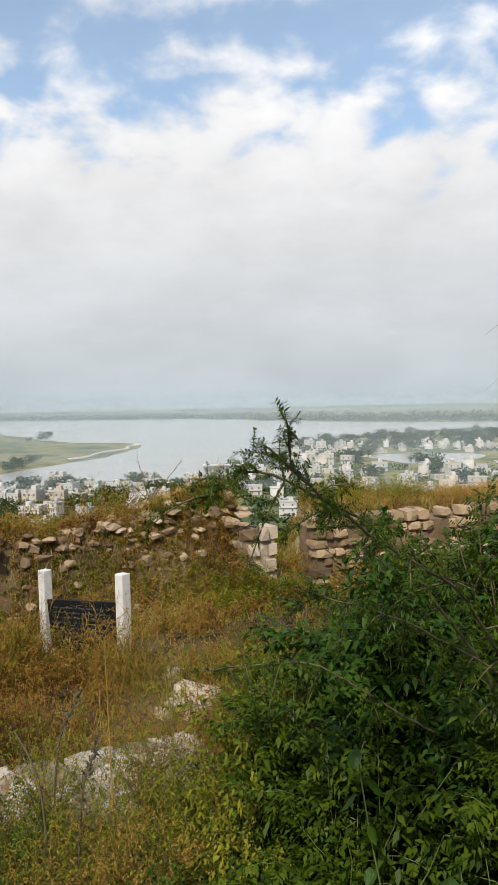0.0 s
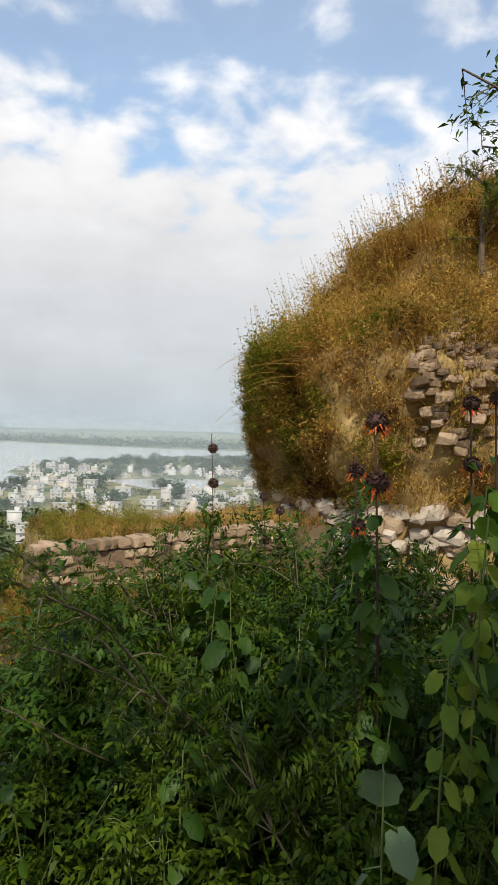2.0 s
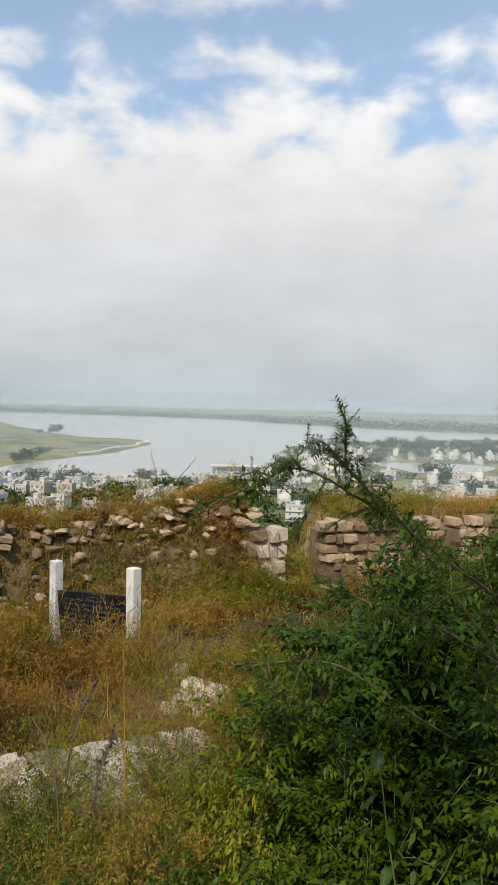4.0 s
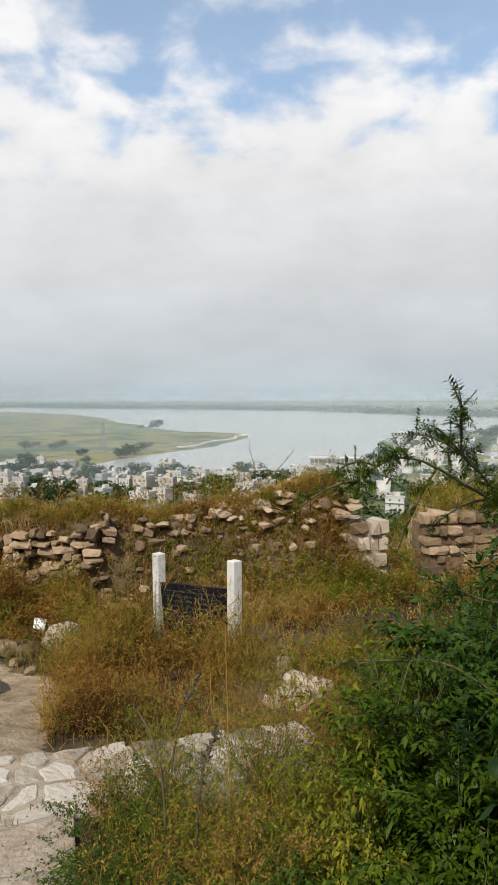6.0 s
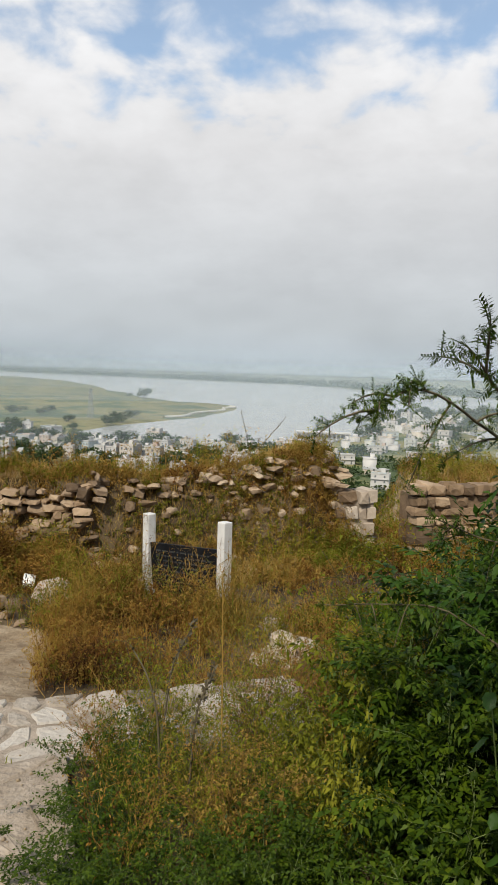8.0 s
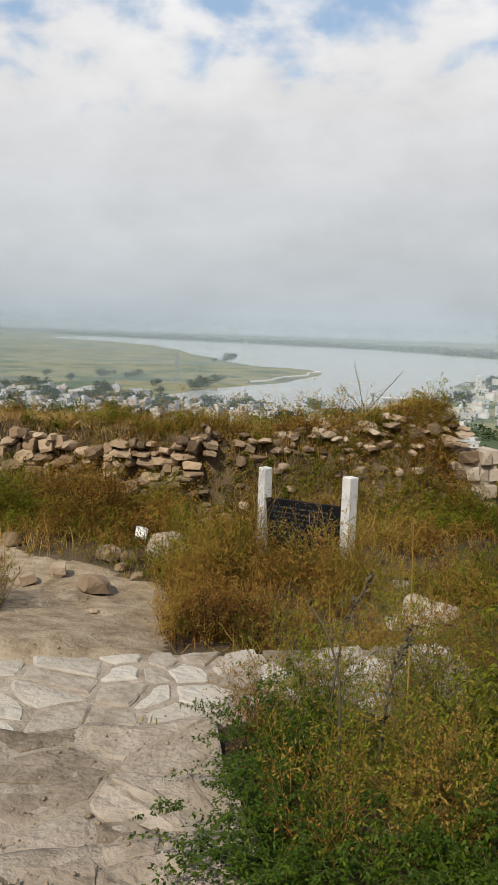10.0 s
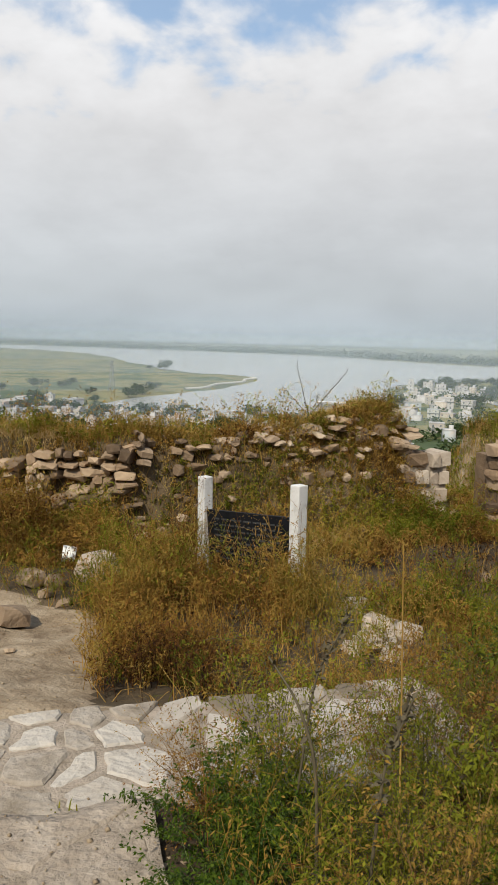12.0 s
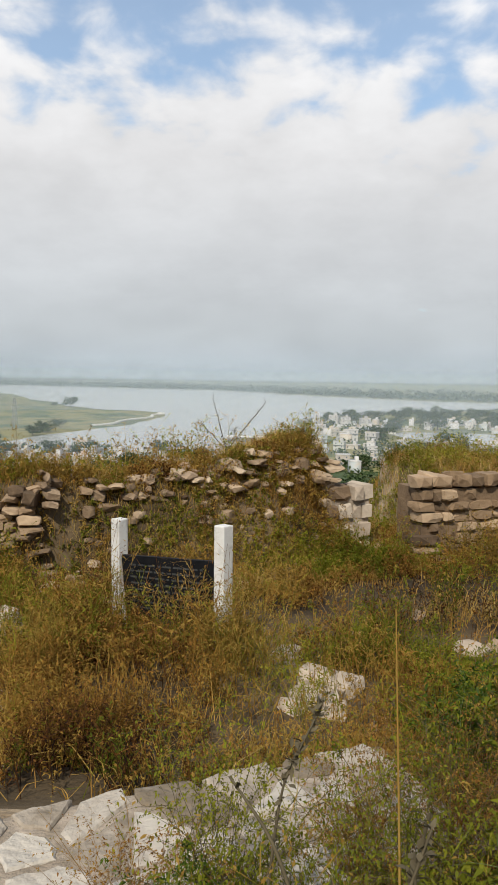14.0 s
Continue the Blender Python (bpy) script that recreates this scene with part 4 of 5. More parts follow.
for x, y, s, u in spots:
    gz0 = float(ground_z(x, y))
    h = canopy(x, y) - gz0
    if h < 0.2 or not roomy(x, y, 0.95 if u > 1.3 else 0.75) or (u < 2.0 and 4.15 < s < 5.1):
        continue
    if s > 5.0 and (u < 2.0 or R2.uniform() < 0.3):
        continue
    if u < 1.25:
        src, h = DRY[2 if s < 2.7 or (u < 0.9 and s < 3.9) else R2.choice((0, 0, 1, 1, 2, 3))], h * R2.uniform(0.7, 1.15)
    elif s > 3.2 and u < 2.3:
        src, h = (DRY[R2.choice((0, 0, 1, 3))] if R2.uniform() < 0.75 else MIDS[R2.integers(0, 3)]), h * R2.uniform(0.7, 1.05)
    elif h < 0.95 or s > 3.9 or u < 1.9:
        src, h = MIDS[3 if s < 2.9 or R2.uniform() < 0.4 else R2.integers(0, 3)], h * R2.uniform(0.7, 1.0)
    else:
        src, h = TALL[R2.integers(0, 6)], h * R2.uniform(0.82, 1.04)
    wide = max(h * 0.66, 0.46) * R2.uniform(0.9, 1.15)
    copy_thing(src, pose(x, y, gz0 - 0.04, 0, 0, R2.uniform(0, 360))).scale = (wide, wide, h)
for src in TALL + MIDS + DRY:
    for o in (*src.children_recursive, src):
        bpy.data.objects.remove(o)

# feathery thorn shrub
shrub("thorn_shrub", "tall feathery green thorn shrub", "shrub", 22, (1.0, 3.55, -0.6), 1.5, feathery(4, 0.075), M["stem"], M["leaf"], 0.010, 0.55, 12, 10, 3)
shrub("thorn_shrub", "tall feathery green thorn shrub", "shrub", 20, (1.5, 3.9, -0.6), 1.55, feathery(4, 0.075), M["stem"], M["leaf"], 0.010, 0.6, 12, 10, 4)


def arching_branch(parent_label, pts, seed):
    """A long thorn branch rising over the shrub, feathered with leaves."""
    r = np.random.default_rng(seed)
    e = thing("thorn_branch", parent_label, "branch", pts[0])
    p = np.array(pts, dtype=np.float64) - np.array(pts[0])
    t = np.linspace(0, len(p) - 1, 40)
    line = np.stack([np.interp(t, range(len(p)), p[:, k]) for k in range(3)], 1)
    for _ in range(4):
        line[1:-1] = (line[:-2] + line[1:-1] * 2 + line[2:]) / 4
    line[1:] += np.cumsum(r.normal(0, 0.003, (39, 3)), axis=0)
    bag = Bag()
    tubes(bag, [line], 0.006, 0.0015, 6)
    side = []
    for k in range(5, 39, 2):
        d = unit(np.gradient(line, axis=0)[k] * 12 + r.normal(0, 0.8, 3))
        tt = np.linspace(0, 1, 5)[:, None]
        side.append(line[k] + d * r.uniform(0.05, 0.15) * tt - np.array([0, 0, 0.05]) * tt ** 2)
    tubes(bag, np.array(side), 0.003, 0.001, 4)
    bag.build("branchwork", M["stem"], e, smooth=True)
    bag = Bag()
    pp = np.concatenate([np.array(side)[:, 1:].reshape(-1, 3), line[6:]])
    dd = np.concatenate([np.gradient(np.array(side), axis=1)[:, 1:].reshape(-1, 3), np.gradient(line, axis=0)[6:]])
    feathery(5, 0.028)(bag, pp, unit(dd))
    bag.build("foliage", M["leaf"], e)


arching_branch("long arching feathery thorn branch", ((1.05, 3.3, -0.5), (0.85, 2.9, 0.5), (0.55, 2.4, 1.02), (0.33, 2.05, 1.22), (0.17, 1.83, 1.40)), 1)
arching_branch("arching thorn branch bowing over the shrub", ((1.05, 3.3, -0.5), (0.75, 2.9, 0.6), (0.40, 2.6, 1.10), (0.14, 2.2, 1.29), (0.02, 2.17, 1.22)), 2)
arching_branch("low thorn branch reaching over the grass", ((1.05, 3.3, -0.5), (0.7, 3.2, 0.3), (0.2, 3.1, 0.62), (-0.15, 3.05, 0.62)), 5)
arching_branch("slanting thorn branch in the shrub", ((1.3, 3.3, -0.5), (0.9, 2.8, 0.6), (0.5, 2.6, 0.9), (0.2, 2.6, 1.0)), 7)

# tall stems with round seed heads
def ball_plant(base, top, heads, flowering, seed):
    r = np.random.default_rng(seed)
    e = thing("flower_stalk", "tall stalk with orange whorled flowers" if flowering else "tall dry stalk with round brown seed heads", "plant", base)
    tip = np.array(top) - np.array(base)
    t = np.linspace(0, 1, 12)[:, None]
    line = tip * t + np.array([0.04, 0.02, 0]) * np.sin(t * 3.0)
    bag = Bag()
    tubes(bag, [line], 0.0045, 0.0025, 6)
    bag.build("stalk", M["pod"], e, smooth=True)
    for f, size in heads:
        c = line[0] + (line[-1] - line[0]) * f + np.array([0.04, 0.02, 0]) * math.sin(f * 3.0)
        bag = Bag()
        d = unit(r.normal(0, 1, (260, 3)))
        leaves(bag, c + d * size * 0.25 * np.array([1, 1, 0.75]), d, size * 0.30, size * 0.13, 0.0, 0.1)
        u, v = np.meshgrid(np.linspace(0, math.pi, 9), np.linspace(0, 2 * math.pi, 13)[:-1], indexing="ij")
        sp = np.stack([np.sin(u) * np.cos(v), np.sin(u) * np.sin(v), 0.75 * np.cos(u)], -1) * size * 0.42 + c
        ii = np.arange(u.size).reshape(u.shape)
        bag.add(sp, np.stack([ii[:-1], np.roll(ii, -1, 1)[:-1], np.roll(ii, -1, 1)[1:], ii[1:]], -1))
        head = bag.build("seed_head", M["pod"], e, "round brown spiny seed head")
        if flowering:
            bag = Bag()
            a = r.uniform(0, 2 * math.pi, 26)
            d = np.stack([np.cos(a), np.sin(a), r.uniform(-1.3, -0.2, 26)], 1)
            leaves(bag, c + d * size * 0.38, d, size * r.uniform(0.22, 0.36, 26), size * 0.09, 0.3)
            bag.build("corolla", M["petal"], head, "drooping orange tubular petals")
    bag = Bag()
    for f in np.linspace(0.2, 0.9 if flowering else 0.72, 9):
        c = line[0] + (line[-1] - line[0]) * f
        for sg in (0, math.pi):
            a = r.uniform(0, 6.3) + sg
            leaves(bag, [c], [[math.cos(a), math.sin(a), 0.2]], 0.10 * (1.4 - f), 0.05 * (1.4 - f), 0.5)
    if flowering:
        f = np.repeat(np.linspace(0.25, 0.86, 17), 2)
        a = np.arange(34) * math.pi + np.repeat(np.arange(17) * 1.45, 2) + r.normal(0, 0.2, 34)
        d = np.stack([np.cos(a), np.sin(a), np.full(34, 0.1)], 1)
        c = line[0] + (line[-1] - line[0]) * f[:, None] + np.array([0.04, 0.02, 0]) * np.sin(f * 3.0)[:, None]
        tubes(bag, np.stack([c, c + d * 0.035], 1), 0.0015, 0.001, 4)
        round_leaves(bag, c + d * 0.03, d + np.array([0, 0, -1.1]), (0.105 - 0.055 * f) * r.uniform(0.7, 1.15, 34))
    bag.build("foliage", M["broad"], e)
    return e


def at_ground(x, y):
    return (x, y, float(ground_z(x, y)) - 0.03)


ball_plant(at_ground(1.15, 4.55), (1.16, 4.55, 1.44), ((0.965, 0.06), (0.88, 0.065)), False, 1)
ball_plant(at_ground(1.45, 4.5), (1.44, 4.5, 1.14), ((0.985, 0.055), (0.86, 0.05)), False, 2)
ball_plant(at_ground(1.53, 4.5), (1.53, 4.5, 1.07), ((0.98, 0.055),), False, 3)
ball_plant(at_ground(1.20, 2.36), (1.195, 2.36, 1.535), ((0.985, 0.062), (0.905, 0.066)), True, 4)
ball_plant(at_ground(1.17, 2.40), (1.16, 2.40, 1.42), ((0.98, 0.045), (0.90, 0.04)), True, 5)
ball_plant(at_ground(1.47, 2.37), (1.46, 2.37, 1.60), ((0.98, 0.05), (0.90, 0.05)), True, 6)
ball_plant(at_ground(1.55, 2.40), (1.55, 2.40, 1.62), ((0.98, 0.045),), True, 7)


def leafy_stalk(base, top, count, size, mat, label, seed, stem="greenstem", hang=0.55):
    r = np.random.default_rng(seed)
    e = thing("leafy_stalk", label, "plant", base)
    tip = np.array(top) - np.array(base)
    t = np.linspace(0, 1, 14)[:, None]
    bend = np.array([r.normal(0, 0.05), r.normal(0, 0.05), 0])
    line = tip * t + bend * np.sin(t * math.pi)
    bag = Bag()
    tubes(bag, [line], 0.0045, 0.002, 6)
    bag.build("stalk", M[stem], e, smooth=True)
    bag = Bag()
    f = np.linspace(0.25, 1.0, count)
    c = tip * f[:, None] + bend * np.sin(f * math.pi)[:, None]
    a = np.arange(count) * 2.4 + r.uniform(0, 6)
    d = np.stack([np.cos(a), np.sin(a), r.uniform(-0.35, 0.15, count)], 1)
    ln = size * r.uniform(0.6, 1.15, count)
    tubes(bag, np.stack([c, c + d * ln[:, None] * 0.5], 1), 0.0018, 0.0012, 4)
    round_leaves(bag, c + d * ln[:, None] * 0.45, d + np.array([0, 0, -hang]), ln)
    bag.build("foliage", M[mat], e)
    return e


leafy_stalk(at_ground(1.10, 2.0), (1.09, 1.99, 0.80), 9, 0.11, "pale", "young stalk with pale round velvety leaves", 1, hang=1.6)
leafy_stalk(at_ground(1.42, 2.05), (1.40, 2.02, 0.72), 12, 0.055, "lime", "young stalk with bright lime green leaves", 2)
for k, (x, y, zt) in enumerate(((1.34, 2.15, 1.12), (1.40, 2.12, 1.30), (1.44, 2.2, 1.36), (1.50, 2.15, 1.45), (1.47, 2.25, 1.2), (1.55, 2.25, 1.4), (1.6, 2.2, 1.3))):
    leafy_stalk(at_ground(x, y), (x - 0.02, y, zt), 34, 0.062, "lime" if k < 3 else "broad", "climbing stalk with hanging yellow-green toothed leaves", 10 + k, hang=1.4)
for k in range(34):
    x, y = R2.uniform(0.5, 2.3), R2.uniform(2.2, 3.6)
    if roomy(x, y, 1.3):
        leafy_stalk(at_ground(x, y), (x + R2.normal(0, 0.1), y + R2.normal(0, 0.1), canopy(x, y) * R2.uniform(0.75, 1.05)), 18, R2.uniform(0.045, 0.085), "broad", "weed stalk with broad dark green leaves", 30 + k, hang=0.9)

# single stalks standing in the scrub by the landing
def dry_stalk(label, pts, thick, mat, sprigs=0, seed=1):
    r = np.random.default_rng(seed)
    e = thing("dry_stalk", label, "stalk", pts[0])
    p = np.array(pts) - np.array(pts[0])
    t = np.linspace(0, len(p) - 1, 18)
    line = np.stack([np.interp(t, range(len(p)), p[:, k]) for k in range(3)], 1)
    for _ in range(3):
        line[1:-1] = (line[:-2] + line[1:-1] * 2 + line[2:]) / 4
    bag = Bag()
    tubes(bag, [line], thick, thick * 0.4, 6)
    bag.build("stalk", M[mat], e, smooth=True)
    if sprigs:
        bag = Bag()
        k = r.integers(5, 18, sprigs)
        leaves(bag, line[k] + r.normal(0, 0.006, (sprigs, 3)), r.normal(0, 0.7, (sprigs, 3)) + np.array([0, 0, 0.6]), r.uniform(0.015, 0.04, sprigs), 0.014)
        bag.build("foliage", M["stem"], e)


dry_stalk("thin pale dry stalk standing above the weeds", ((-0.66, 3.62, -0.55), (-0.68, 3.66, 0.0), (-0.70, 3.69, 0.47)), 0.004, "grass", 0, 1)
dry_stalk("dark bare stem arching over the landing", ((-0.86, 3.42, -0.5), (-0.87, 3.40, -0.05), (-0.93, 3.42, 0.10), (-1.02, 3.46, 0.19)), 0.006, "stem", 5, 2)
dry_stalk("dark dried seed spike leaning over the weeds", ((-0.73, 3.35, -0.5), (-0.70, 3.36, 0.0), (-0.64, 3.40, 0.16)), 0.006, "stem", 90, 3)
dry_stalk("reddish dry seed spike leaning over the weeds", ((-1.0, 3.75, -0.5), (-0.95, 3.78, 0.0), (-0.86, 3.82, 0.18)), 0.005, "stem", 70, 4)

# ---- trees that overhang from beyond the bend, and an unseen one added for shade ----
def leaf_tree(name, label, base, height, crown_r, limbs, seed, mat="leaf", size=0.05, per=3, group="", stout=1.0, lowest=4, lean=(0, 0)):
    r = np.random.default_rng(seed)
    e = thing(name, label, "tree", base, group)
    t = np.linspace(0, 1, 10)[:, None]
    trunk = np.array([*lean, height * 0.6]) * t + np.cumsum(r.normal(0, height * 0.012, (10, 3)), 0) * t
    bag = Bag()
    tubes(bag, [trunk], height * 0.028 * stout, height * 0.012 * stout, 8)
    twigs = []
    for _ in range(limbs):
        k = r.integers(lowest, 10)
        a = r.uniform(0, 2 * math.pi)
        d = unit(np.array([math.cos(a), math.sin(a), r.uniform(0.1, 1.0)]))
        ln = crown_r * r.uniform(0.6, 1.1)
        tt = np.linspace(0, 1, 8)[:, None]
        limb = trunk[k] + d * ln * tt + np.cumsum(r.normal(0, 0.018 * crown_r, (8, 3)), 0) * tt
        tubes(bag, [limb], height * 0.010 * stout, height * 0.003 * stout, 5)
        for _ in range(9):
            j = r.integers(2, 8)
            d2 = unit(r.normal(0, 1, 3) + d)
            l2 = crown_r * r.uniform(0.15, 0.4)
            t6 = np.linspace(0, 1, 6)[:, None]
            twigs.append(limb[j] + d2 * l2 * t6 - np.array([0, 0, 0.3 * l2]) * t6 ** 2 + np.cumsum(r.normal(0, 0.015 * crown_r, (6, 3)), 0) * t6)
    tubes(bag, np.array(twigs), height * 0.002 * stout, height * 0.0006 * stout, 4)
    bag.build("trunk", M["bark"], e, smooth=True)
    bag = Bag()
    p = np.array(twigs)[:, 1:].reshape(-1, 3)
    simple(per, size, 0.4)(bag, p, unit(np.gradient(np.array(twigs), axis=1)[:, 1:].reshape(-1, 3)))
    bag.build("crown", M[mat], e)
    return e


leaf_tree("tree", "low spreading tree behind the rubble wall", (-8.6, 11.8, float(ground_z(-8.6, 11.8)) - 0.2), 2.3, 1.5, 26, 3, "leaf", 0.08, 4)
# stands out of view: added so its crown shades the scrub on the right
leaf_tree("tree", "unseen dense dark green tree added above the stairs to cast shade", (2.3, -2.7, float(ground_z(2.3, -2.7)) - 0.2), 8.0, 1.9, 38, 15, "leaf", 0.125, 6, "", 0.8, 5, (-0.7, 0.3))
leaf_tree("tree", "slender sparse tree above the scrub", (4.1, 4.6, -0.6), 6.4, 1.3, 22, 9, "leaf", 0.055, 3, "", 0.35, 8)
leaf_tree("tree", "slender young tree on the bastion's shoulder", (7.9, 13.7, 4.5), 2.6, 0.9, 14, 8, "greenweed", 0.07, 3)

# bare twigs standing on the wall
def bare_twig(base, tips, seed):
    r = np.random.default_rng(seed)
    e = thing("bare_twig", "bare dry twig standing on the rubble wall", "twig", base)
    bag = Bag()
    for tip in tips:
        t = np.linspace(0, 1, 10)[:, None]
        line = np.array(tip) * t + np.cumsum(r.normal(0, 0.006, (10, 3)), 0) * t
        tubes(bag, [line], 0.007, 0.0025, 5)
        d = unit(r.normal(0, 0.5, (14, 3)) + np.array(tip))
        k = r.integers(4, 10, 14)
        tubes(bag, np.stack([line[k], line[k] + d * r.uniform(0.03, 0.10, (14, 1))], 1), 0.003, 0.0015, 4)
    bag.build("stick", M["stem"], e)


bare_twig((-2.45, 11.3, 0.0), ((0.45, 0.1, 0.62), (-0.22, 0.1, 0.66), (-0.35, 0, 0.36), (0.1, 0, 0.3)), 3)

# ---- far trees and houses ----
def far_tree(name, label, height, spread, seed):
    r = np.random.default_rng(seed)
    e = thing(name, label, "tree", (0, 0, -500), "trees among the houses")
    bag = Bag()
    t = np.linspace(0, 1, 5)[:, None]
    tubes(bag, [np.array([0, 0, height * 0.5]) * t], height * 0.05, height * 0.025, 6)
    lob = r.normal(0, 1, (11, 3)) * np.array([spread * 0.38, spread * 0.38, height * 0.14]) + np.array([0, 0, height * 0.62])
    limbs = np.stack([np.broadcast_to([0, 0, height * 0.3], lob.shape), lob], 1)
    tubes(bag, limbs, height * 0.02, height * 0.008, 4)
    bag.build("trunk", M["bark"], e)
    bag = Bag()
    for c in lob:
        d = unit(r.normal(0, 1, (64, 3)))
        p = c + d * r.uniform(0.4, 1.0, (64, 1)) * np.array([spread * 0.27, spread * 0.27, height * 0.17])
        leaves(bag, p, d + r.normal(0, 0.5, (64, 3)), height * 0.15, height * 0.10, 0.2, 0)
    bag.build("crown", M["farleaf"], e)
    return e


def house(label, w, d, h, storeys, seed, plain=False):
    r = random.Random(seed)
    e = thing("house", label, "house", (0, 0, -500), "houses of the river town")
    wall = part("wall", box_bm(-w / 2, -d / 2, -0.5, w / 2, d / 2, h), M["house"], e)
    part("roof", box_bm(-w / 2 - 0.25, -d / 2 - 0.25, h, w / 2 + 0.25, d / 2 + 0.25, h + 0.25), M["roofing"], e)
    for sx_, sy_, ex, ey in ((-w / 2, -d / 2, w / 2, -d / 2 + 0.2),) if plain else ((-w / 2, -d / 2, w / 2, -d / 2 + 0.2), (-w / 2, d / 2 - 0.2, w / 2, d / 2), (-w / 2, -d / 2 + 0.2, -w / 2 + 0.2, d / 2 - 0.2), (w / 2 - 0.2, -d / 2 + 0.2, w / 2, d / 2 - 0.2)):
        part("parapet", box_bm(sx_, sy_, h + 0.25, ex, ey, h + 1.0), M["house"], e)
    if r.random() < 0.6:
        x = r.uniform(-w / 4, w / 4)
        part("stair_room", box_bm(x - 1.3, 0, h + 0.25, x + 1.3, d / 2 - 0.3, h + 2.6), M["house"], e)
    if r.random() < 0.6:
        x = r.choice((-1, 1)) * (w / 2 - 1.2)
        bm = bmesh.new()
        bmesh.ops.create_cone(bm, segments=10, radius1=0.6, radius2=0.55, depth=1.2, cap_ends=True, matrix=Matrix.Translation((x, 0, h + 1.6)))
        part("water_tank", bm, M["pane"], e)
    per = h / storeys
    for s in range(storeys):
        k = 2 if plain else max(2, int(w / 2.6))
        for j in range(k):
            x = -w / 2 + (j + 0.5) * w / k
            tall = s == 0 and j == k // 2
            part("door" if tall else "window", box_bm(x - 0.5, -d / 2 - 0.03, s * per + (0.1 if tall else 0.9), x + 0.5, -d / 2 + 0.06, s * per + 2.1), M["pane"], e)
        if s and r.random() < 0.7:
            part("sunshade", box_bm(-w / 2 - 0.2, -d / 2 - 0.8, s * per - 0.12, w / 2 + 0.2, -d / 2, s * per), M["roofing"], e)
    return e


HOUSES = [house("flat-roofed painted town house with a parapet", R.uniform(6, 13), R.uniform(6, 10), st * 3.1, st, 300 + k) for k, st in enumerate((1, 1, 2, 2, 1, 2, 3, 2, 1, 2))]
FAR_HOUSES = [house("small flat-roofed house of the far quarter", R.uniform(6, 12), R.uniform(6, 10), st * 3.0, st, 330 + k, True) for k, st in enumerate((1, 2, 1, 2, 1, 3, 1, 2))]
TREES = [far_tree("tree", "rounded green tree among the houses", R.uniform(7, 11), R.uniform(7, 12), 400 + k) for k in range(5)]


def in_water(x, y):
    pts = SHORE
    c = False
    for i in range(len(pts)):
        (x1, y1), (x2, y2) = pts[i - 1], pts[i]
        if (y1 > y) != (y2 > y) and x < (x2 - x1) * (y - y1) / (y2 - y1) + x1:
            c = not c
    return c or math.hypot((x - 71) / 52, (y - 599) / 72) < 1


R3 = random.Random(21)
taken = []


def scatter(protos, count, x0, x1, y0, y1, gap, smin, smax):
    made = tries = 0
    while made < count and tries < count * 30:
        tries += 1
        x, y = R3.uniform(x0, x1), R3.uniform(y0, y1)
        if in_water(x, y) or in_water(x, y + 12) or any(abs(x - a) < gap and abs(y - b) < gap * 1.3 for a, b in taken):
            continue
        taken.append((x, y))
        k = R3.uniform(smin, smax)
        ob = copy_thing(R3.choice(protos), pose(x, y, PLAIN - 0.1, 0, 0, R3.uniform(-25, 25)))
        ob.scale = (k, k, k)
        made += 1


scatter(HOUSES, 130, -330, -55, 300, 445, 7.0, 0.6, 0.95)
scatter(TREES, 62, -330, -55, 295, 446, 5.0, 0.6, 1.1)
scatter(FAR_HOUSES, 135, -60, 230, 330, 760, 6.5, 0.6, 0.95)
scatter(TREES, 112, -60, 300, 330, 1000, 6.0, 0.7, 1.3)
scatter(TREES, 30, 40, 420, 780, 1150, 10, 0.8, 1.4)
scatter(FAR_HOUSES, 24, -230, 60, 250, 330, 7, 0.5, 0.75)
scatter(TREES, 72, -260, 90, 170, 330, 5, 0.55, 1.0)
scatter(TREES, 14, -420, -215, 420, 640, 14, 0.7, 1.0)
for x, y, k in ((-392.6, 968.8, 1.5), (-414.6, 967.8, 0.7), (-408.7, 993.1, 0.6)):
    copy_thing(TREES[1], pose(x, y, PLAIN - 0.1)).scale = (k, k, k)
for proto in HOUSES + FAR_HOUSES + TREES:
    for o in (*proto.children_recursive, proto):
        bpy.data.objects.remove(o)

# the town's further roofs, past what one could count
g = Bag()
made = 0
while made < 170:
    x, y = (R3.uniform(-320, -55), R3.uniform(330, 445)) if made < 45 else (R3.uniform(-55, 240), R3.uniform(360, 780))
    made += 1
    if in_water(x, y) or in_water(x, y + 10) or any(abs(x - a) < 6 and abs(y - b) < 8 for a, b in taken):
        continue
    taken.append((x, y))
    w, d, h, a = R3.uniform(2.2, 4.5), R3.uniform(2.5, 4), R3.choice((2.6, 3.0, 5.4, 5.8)), R3.uniform(-0.4, 0.4)
    for sc, z0, z1, ox in ((1.0, 0, h, 0), (1.06, h, h + 0.3, 0), (0.36, h + 0.3, h + 2.2, w * 0.4)):
        c = np.array([(sx_ * w * sc + ox, sy_ * d * sc, z) for z in (z0, z1) for sx_, sy_ in ((-1, -1), (1, -1), (1, 1), (-1, 1))])
        c = np.stack([x + c[:, 0] * math.cos(a) - c[:, 1] * math.sin(a), y + c[:, 0] * math.sin(a) + c[:, 1] * math.cos(a), PLAIN - 0.1 + c[:, 2]], 1)
        g.add(c, [[0, 1, 5, 4], [1, 2, 6, 5], [2, 3, 7, 6], [3, 0, 4, 7], [4, 5, 6, 7]])
tagged(g.build("house_rows", M["house_rows"]), "pale flat-roofed houses crowding the far quarter", "houses", kind="stuff")

